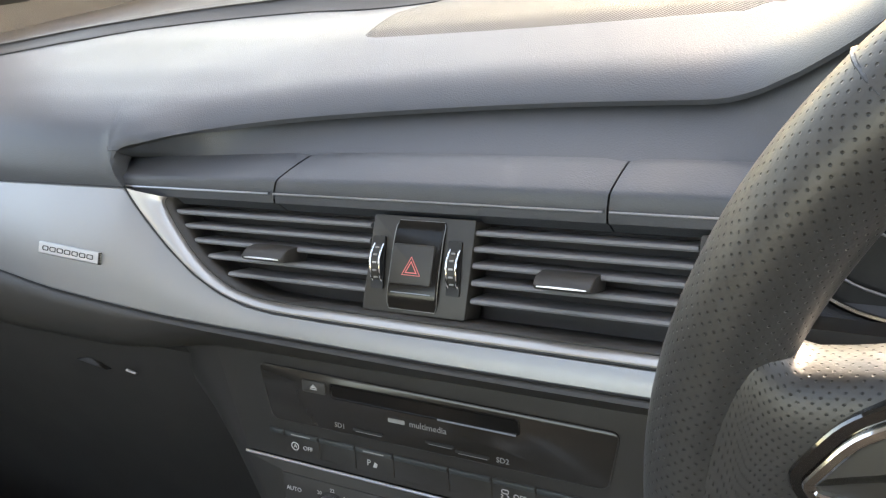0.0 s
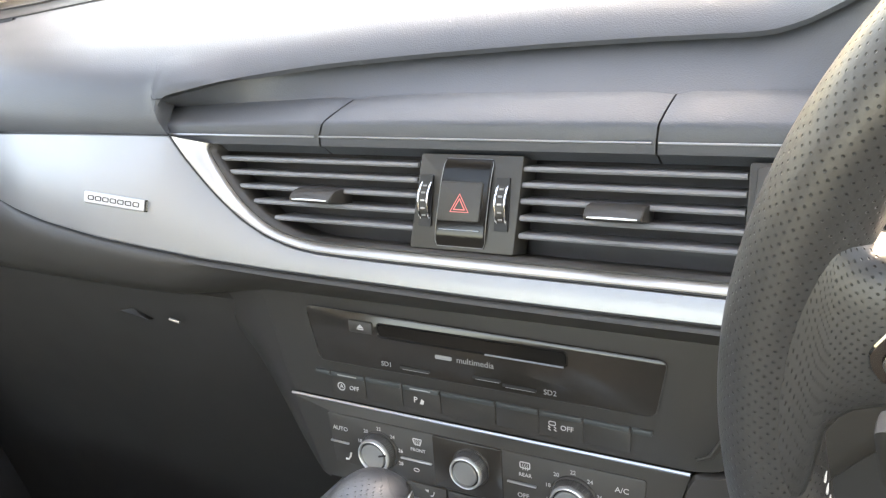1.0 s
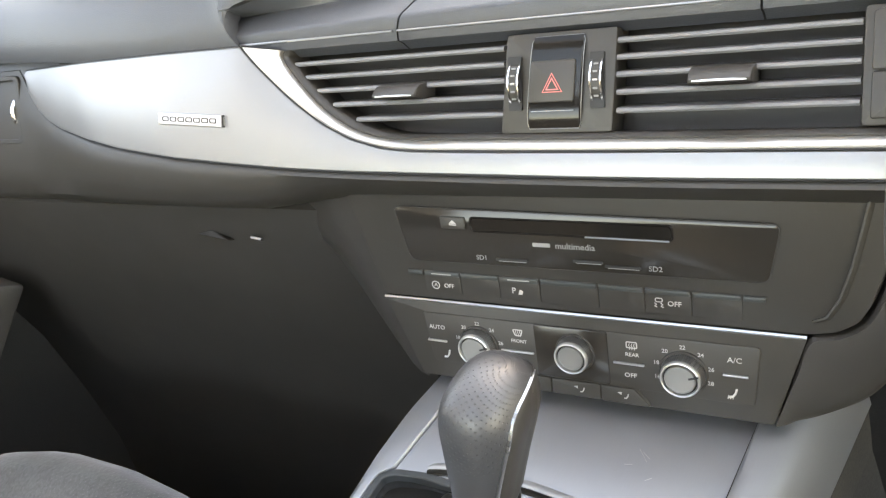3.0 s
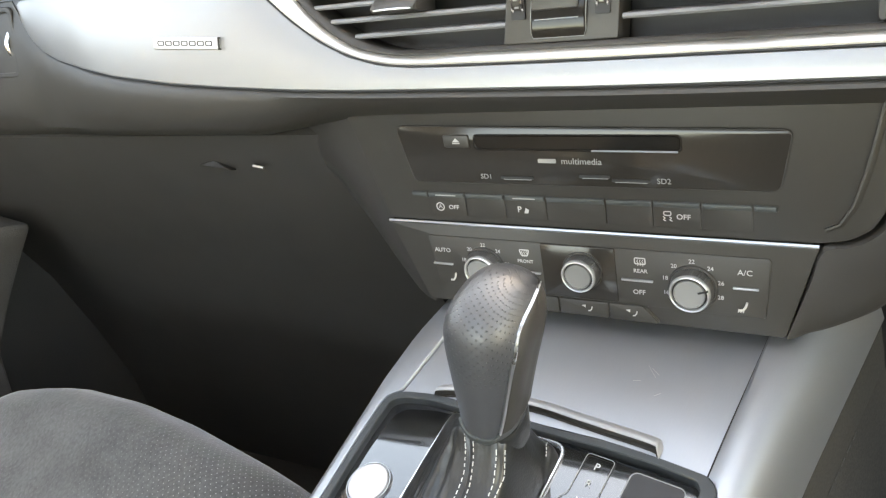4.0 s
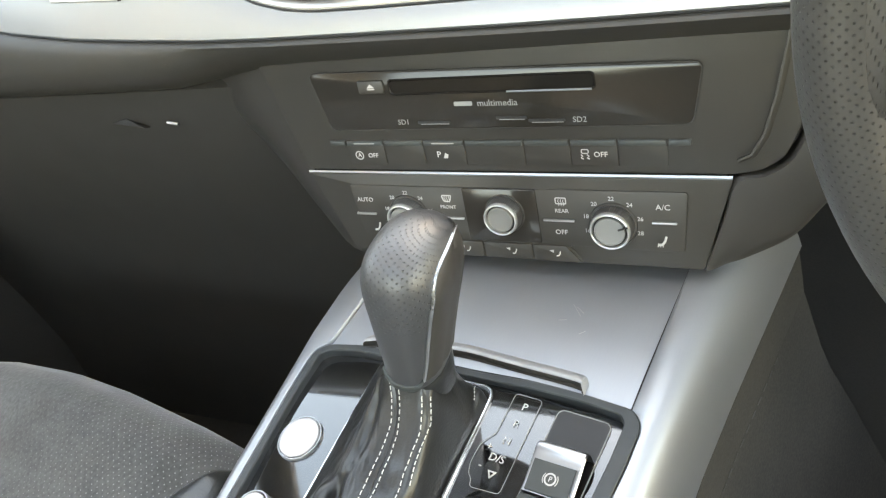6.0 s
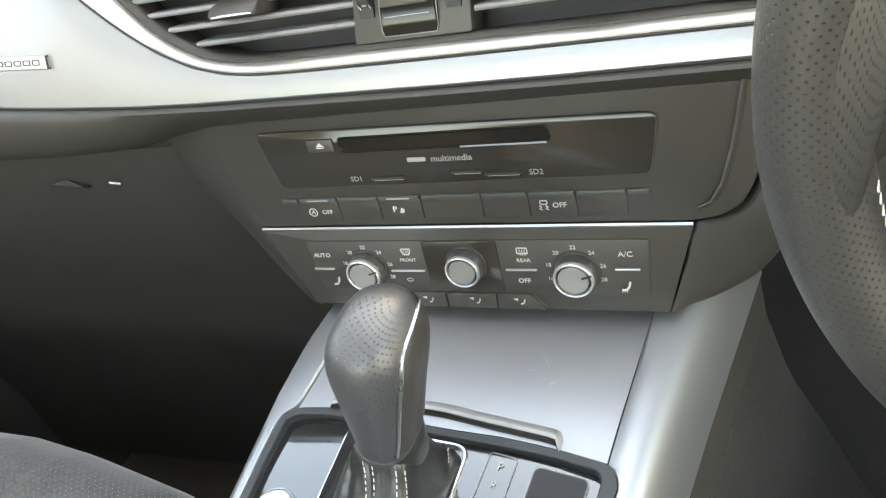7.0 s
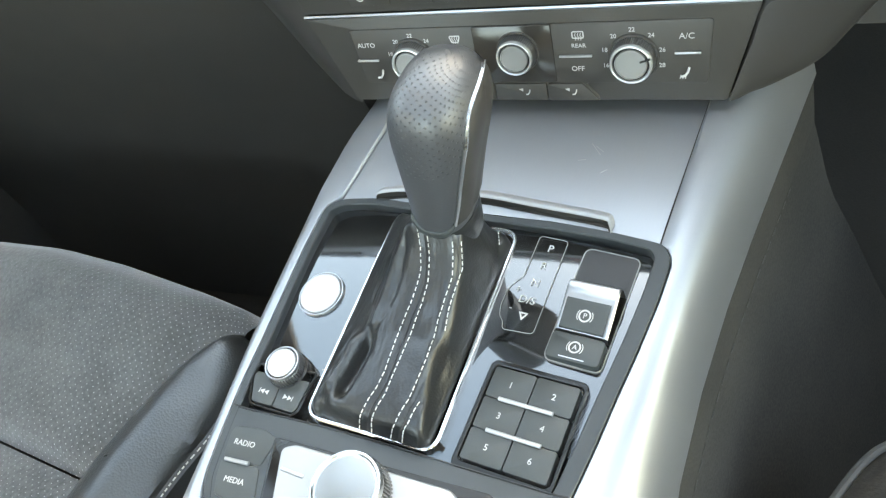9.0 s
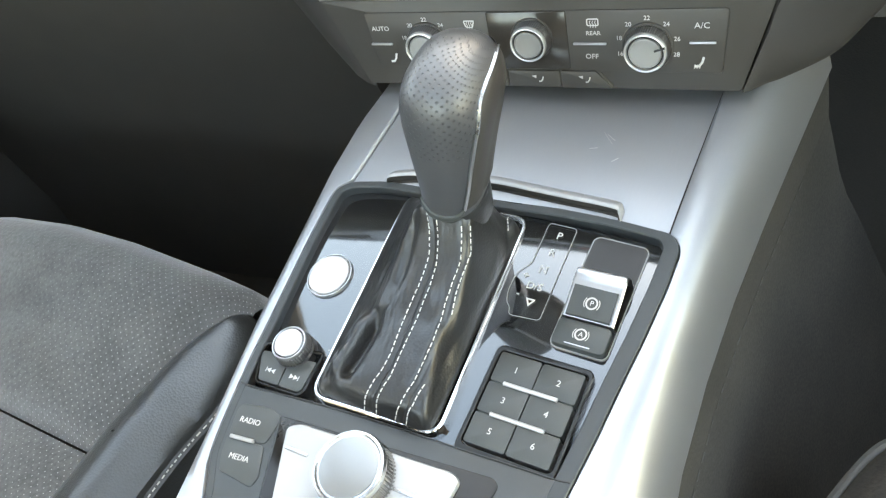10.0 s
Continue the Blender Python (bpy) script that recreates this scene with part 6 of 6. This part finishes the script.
circled("P", at(TOP, 0.0792, -0.1508, 0.0064) @ Matrix.Rotation(radians(12), 4, "X"), 0.0030)
circled("A", at(TOP, 0.0788, -0.1666, 0.0028), 0.0030)
part("metal_bar", prism(rrect(0.0722, -0.1727, 0.0854, -0.1722, 0.0002, 1), 0.002, 0.0028, TOP, 0), SATIN, epb)


# ---- passenger seat ----
seat = thing("car_seat", "charcoal suede passenger seat with perforations and leather bolster", "car seat", (-0.40, -0.45, 0.02))


def seat_rim(x):
    return interp(x, [(-0.66, -0.240), (-0.62, -0.222), (-0.592, -0.205), (-0.570, -0.182), (-0.53, -0.166), (-0.50, -0.158), (-0.43, -0.149), (-0.358, -0.148), (-0.257, -0.153), (-0.213, -0.157), (-0.195, -0.168)]) + 0.007


rows = []
for k in range(49):
    x = -0.640 + 0.0093 * k
    e = seat_rim(x)
    side = smoothstep(-0.255, -0.19, x)
    crown = 0.456 + 0.010 * math.sin(math.pi * (k / 48)) - 0.006 * side
    row = [Vector((x, e + 0.012, 0.28)), Vector((x, e + 0.011, 0.38)), Vector((x, e + 0.0085, 0.416)), Vector((x, e + 0.005, 0.431)), Vector((x, e + 0.0005, 0.441)), Vector((x, e - 0.0055, 0.4475 - 0.003 * side)), Vector((x, e - 0.0135, crown - 0.0060)), Vector((x, e - 0.024, crown - 0.0022))]
    for j in range(20):
        y = e - 0.037 + (-0.303 - (e - 0.037)) * j / 19
        dip = 0.010 * smoothstep(17, 19, j)
        row.append(Vector((x, y, crown - 0.0012 * j - dip + 0.0012 * noise.noise(Vector((x * 18, y * 18, 0))))))
    rows.append(row)
part("cushion_front", loft(rows), SUEDE_DOTS, seat, "perforated charcoal suede thigh support")
rows = []
for k in range(31):
    x = -0.635 + 0.0140 * k
    row = []
    for j in range(14):
        y = -0.305 - 0.022 * j
        row.append(Vector((x, y, 0.446 - 0.012 * (1 - smoothstep(0, 2, j)) - 0.001 * j + 0.006 * math.sin(math.pi * k / 30))))
    rows.append(row)
part("cushion_rear", loft(rows), SUEDE_DOTS, seat, "perforated charcoal suede seat centre")
# raised piping where the cushion meets the bolster
edge = spread_of([(-0.193, -0.170, 0.449), (-0.199, -0.180, 0.457), (-0.216, -0.211, 0.459), (-0.228, -0.252, 0.460), (-0.238, -0.303, 0.460), (-0.252, -0.42, 0.458), (-0.26, -0.60, 0.455)], 40)
outer = spread_of([(-0.186, -0.173, 0.440), (-0.180, -0.182, 0.444), (-0.176, -0.205, 0.449), (-0.176, -0.245, 0.452), (-0.184, -0.295, 0.455), (-0.196, -0.42, 0.455), (-0.205, -0.60, 0.453)], 40)
rows = []
for i, (p, q) in enumerate(zip(edge, outer)):
    rise = 0.004 + 0.012 * smoothstep(0, 9, i)
    row = [p + Vector((-0.004, 0.001, -0.006))]
    for t in (0.0, 0.12, 0.3, 0.5, 0.7, 0.88, 1.0):
        row.append(p.lerp(q, t) + Vector((0, 0, rise * math.sin(math.pi * (0.12 + 0.80 * t)) - 0.002 + 0.0008 * noise.noise(Vector((i * 0.35, t * 3, 2))))))
    row.append(q + Vector((0.002, 0, -0.006)))
    rows.append(row)
part("bolster", loft(rows), LEATHER, seat, "black leather side bolster")
rows = [[q + Vector((0.0005, 0, -0.002)), q + Vector((0.005, 0, -0.006)), q + Vector((0.008, 0, -0.03)), q + Vector((0.008, 0, -0.12)), q + Vector((0.0, 0, -0.25))] for q in outer]
part("side_panel", loft(rows), LEATHER, seat)
for i in range(1, 38):
    a, b = Vector(outer[i]), Vector(outer[i + 1])
    n_ = max(1, round((b - a).length / 0.0045))
    for q in range(n_):
        o = Vector((0.0035, 0, -0.0035))
        part("stitch", tube([a.lerp(b, (q + 0.1) / n_) + o, a.lerp(b, (q + 0.68) / n_) + o], 0.00055, 5), THREAD, seat)
part("base", slab([(-0.62, -1.0, 0.06), (-0.20, -1.0, 0.06), (-0.20, -0.20, 0.06), (-0.62, -0.20, 0.06)], 0.35), CARPET, seat, smooth=False)

# ---- driver's seat, its front corner beside the console ----
driver = thing("car_seat", "dark driver seat cushion with grey edge piping", "car seat", (0.42, -0.45, 0.02))
corner = spread_of([(0.190, -0.60), (0.188, -0.40), (0.190, -0.25), (0.195, -0.185), (0.206, -0.152), (0.212, -0.136), (0.218, -0.123), (0.226, -0.112), (0.242, -0.101), (0.28, -0.093), (0.40, -0.088), (0.55, -0.092), (0.60, -0.12)], 60)
mid_seat = Vector((0.41, -0.45))
part("cushion", loft([[Vector((*p.lerp(mid_seat, k), z)) for k, z in ((0.0, 0.20), (-0.01, 0.36), (0.0, 0.412), (0.012, 0.420), (0.05, 0.428), (0.2, 0.440), (0.6, 0.442), (0.99, 0.440))] for p in corner]), FLANK, driver, "dark suede cushion")
part("piping", tube([Vector((p.x, p.y, 0.4185)) for p in corner], 0.0026, 8), DARKTHREAD, driver, "grey edge piping")

# ---- steering wheel ----
_n = Vector((math.sin(radians(3.34)) * math.cos(radians(9.81)), -math.cos(radians(3.34)) * math.cos(radians(9.81)), math.sin(radians(9.81))))
_a = Vector((0, 0, 1)).cross(_n).normalized()
_u = _n.cross(_a)
WC = Matrix(((_a.x, _u.x, _n.x, 0.3758), (_a.y, _u.y, _n.y, -0.0675), (_a.z, _u.z, _n.z, 0.7865), (0, 0, 0, 1)))
wheel_r, rim_r = 0.1795, 0.0150
sw = thing("steering_wheel", "grey perforated leather steering wheel with chrome-edged spoke", "steering wheel", WC.translation)
rows = []
NR = 150
for k in range(NR + 1):
    a = 2 * math.pi * k / NR
    deg = math.degrees(a)
    c, s = math.cos(a), math.sin(a)
    thumb = math.exp(-((deg - 152) / 16) ** 2) + math.exp(-((deg - 28) / 16) ** 2)
    row = []
    for j in range(24):
        b = 2 * math.pi * j / 24
        rr = rim_r * (1.0 + (0.10 + 0.12 * thumb) * max(0, -math.cos(b)))
        row.append(WC @ Vector(((wheel_r + rr * math.cos(b)) * c, (wheel_r + rr * math.cos(b)) * s, rim_r * (1.12 + 0.1 * thumb) * math.sin(b))))
    rows.append(row)
part("rim", loft(rows, closed=True), GRIP, sw, "perforated grey leather rim")
for k in range(58):
    a = radians(118 + 1.5 * k)
    if 158 < 118 + 1.5 * k < 190:
        continue
    r = wheel_r - rim_r * 1.06
    part("stitch", tube([WC @ Vector((r * math.cos(a), r * math.sin(a), 0.001)), WC @ Vector((r * math.cos(a + 0.012), r * math.sin(a + 0.012), 0.004))], 0.0007, 5), THREAD, sw)
tilt = radians(139)
part("seam", tube([WC @ Vector(((wheel_r + rim_r * 1.01 * math.cos(b)) * math.cos(tilt), (wheel_r + rim_r * 1.01 * math.cos(b)) * math.sin(tilt), rim_r * 1.13 * math.sin(b))) for b in [2 * math.pi * k / 20 for k in range(20)]], 0.0006, 5, closed=True), LEATHER, sw)
hub = part("airbag_cover", lathe([(0.075, -0.03), (0.078, -0.005), (0.070, 0.012), (0.040, 0.020), (0.001, 0.022)], WC @ Matrix.Diagonal((1.1, 0.85, 1, 1))), PLASTIC, sw, "dark airbag cover")
# spokes: rounded plates that run into the rim
SPOKE_TOP = [(-0.1860, 0.082), (-0.1760, 0.074), (-0.1690, 0.068), (-0.1640, 0.0610), (-0.1593, 0.0551), (-0.1563, 0.0515), (-0.1520, 0.0490), (-0.1421, 0.0510), (-0.1336, 0.0534), (-0.060, 0.060)]
SPOKE_LOW = [(-0.1860, -0.064), (-0.1760, -0.056), (-0.1690, -0.050), (-0.1652, -0.0400), (-0.1640, -0.0231), (-0.1615, -0.0099), (-0.1560, -0.0004), (-0.1460, 0.0040), (-0.060, -0.004)]


def spoke(sgn):
    rows = []
    for k in range(31):
        x = -0.180 + 0.120 * (k / 30) ** 1.15
        hi, lo = interp(x, SPOKE_TOP), interp(x, SPOKE_LOW)
        bound = math.sqrt(max(0.0004, 0.1825 ** 2 - x * x))
        hi, lo = min(hi, bound), max(lo, -bound)
        m_, h_ = 0.5 * (hi + lo), 0.5 * (hi - lo)
        row = []
        for q in range(28):
            b_ = 2 * math.pi * q / 28
            co, si = math.cos(b_), math.sin(b_)
            row.append(WC @ Vector((-sgn * x, m_ + h_ * math.copysign(abs(co) ** 0.6, co), 0.0005 + 0.0148 * math.copysign(abs(si) ** 0.42, si))))
        rows.append(row)
    part("spoke", loft(rows, closed=True, caps=True), GRIP, sw, "perforated leather spoke")


spoke(-1)
spoke(1)
shape = rounded([(-0.1525, 0.0230), (-0.1480, 0.0150), (-0.1297, 0.0135), (-0.070, 0.008), (-0.070, 0.0580), (-0.1250, 0.0535), (-0.1407, 0.0420)], 0.007, 4)
part("gloss_surround", ring_plate(shape, inset(shape, 0.0040), 0.006, 0.0170, WC), GLOSS, sw, "gloss black spoke surround")
mid = inset(shape, 0.0038)
part("chrome_bezel", ring_plate(mid, inset(mid, 0.0030), 0.006, 0.0192, WC), CHROME, sw, "chrome spoke bezel")
part("switch_plate", prism(inset(mid, 0.0028), 0.002, 0.0168, WC, 0.001), PANEL, sw, "charcoal switch plate")
part("switch_window", prism(rrect(-0.128, 0.022, -0.080, 0.046, 0.004), 0.010, 0.0175, WC, 0.0005), GLOSS, sw)

# ---- column stalk ----
stalk = thing("column_stalk", "dark grey cruise control stalk behind the wheel", "stalk", WC @ Vector((-0.11, -0.02, -0.04)))
ST = WC @ pose(-0.1275, -0.0360, -0.036, 0, 0, 12)
lever = [(-0.0140, -0.006), (-0.0120, -0.009), (0.0120, -0.009), (0.0140, -0.006), (0.0135, 0.006), (0.0105, 0.0095), (-0.0105, 0.0095), (-0.0135, 0.006)]
part("lever", loft([[ST @ Vector((x, y * s, z * s)) for y, z in lever] for x, s in ((-0.0160, 0.86), (-0.0145, 0.97), (-0.0120, 1.0), (0.03, 1.0), (0.06, 0.8), (0.10, 0.6))], closed=True, caps=True), PLASTIC, stalk)
part("end_button", loft([[ST @ Vector((x, y * s, z * s)) for y, z in ((-0.0115, -0.006), (0.0115, -0.006), (0.0125, 0.0), (0.0110, 0.0075), (-0.0110, 0.0075), (-0.0125, 0.0))] for x, s in ((-0.0225, 0.80), (-0.0215, 0.94), (-0.0195, 1.0), (-0.0150, 1.0))], closed=True, caps=True), PLASTIC, stalk, "grey end button")
lettering("SET", 0.0058, ST @ pose(0.0040, 0.001, 0.0097, 0, 0, -90), INK, stalk)

# ---- instruments ----
cluster = thing("instrument_cluster", "black instrument cluster with chrome dial rings", "instrument cluster", (0.36, 0.12, 0.72))
IC = plane_frame(8.79, 20, 0.10, 0.76)
part("face", prism(rrect(0.165, -0.060, 0.52, 0.058, 0.03, 6), -0.03, -0.004, IC, 0), BLACK, cluster, "smoked dial face")
for c0 in (0.2423, 0.4350):
    for r, w, mt in ((0.0778, 0.0020, CHROME), (0.0655, 0.0008, SATIN), (0.0380, 0.0007, SATIN)):
        part("dial_ring", tube([IC @ Vector((c0 + r * math.cos(a), 0.0325 + r * math.sin(a), 0.0)) for a in [2 * math.pi * k / 60 for k in range(60)]], w, 8, closed=True), mt, cluster, "chrome dial ring" if mt is CHROME else "thin metal dial ring")
    for k in range(33):
        a = radians(225 - 270 * k / 32)
        ln = 0.006 if k % 4 == 0 else 0.0035
        part("scale_mark", tube([IC @ Vector((c0 + 0.0625 * math.cos(a), 0.0325 + 0.0625 * math.sin(a), -0.0035)), IC @ Vector((c0 + (0.0625 - ln) * math.cos(a), 0.0325 + (0.0625 - ln) * math.sin(a), -0.0035))], 0.0005, 4), INK, cluster)
rows = [[IC @ Vector((u, v, d)) for v, d in ((-0.034, -0.006), (-0.040, -0.003), (-0.052, 0.004), (-0.064, 0.018), (-0.075, 0.030), (-0.10, 0.034))] for u in (0.150, 0.20, 0.25, 0.33, 0.42, 0.52)]
part("lower_shroud", loft(rows), DASH, cluster)
rows = [[IC @ Vector((u, v, d)) for u, d in ((0.172, -0.012), (0.166, -0.004), (0.160, 0.016), (0.152, 0.02))] for v in (-0.06, -0.02, 0.005, 0.020)]
part("side_shroud", loft(rows), DASH, cluster)
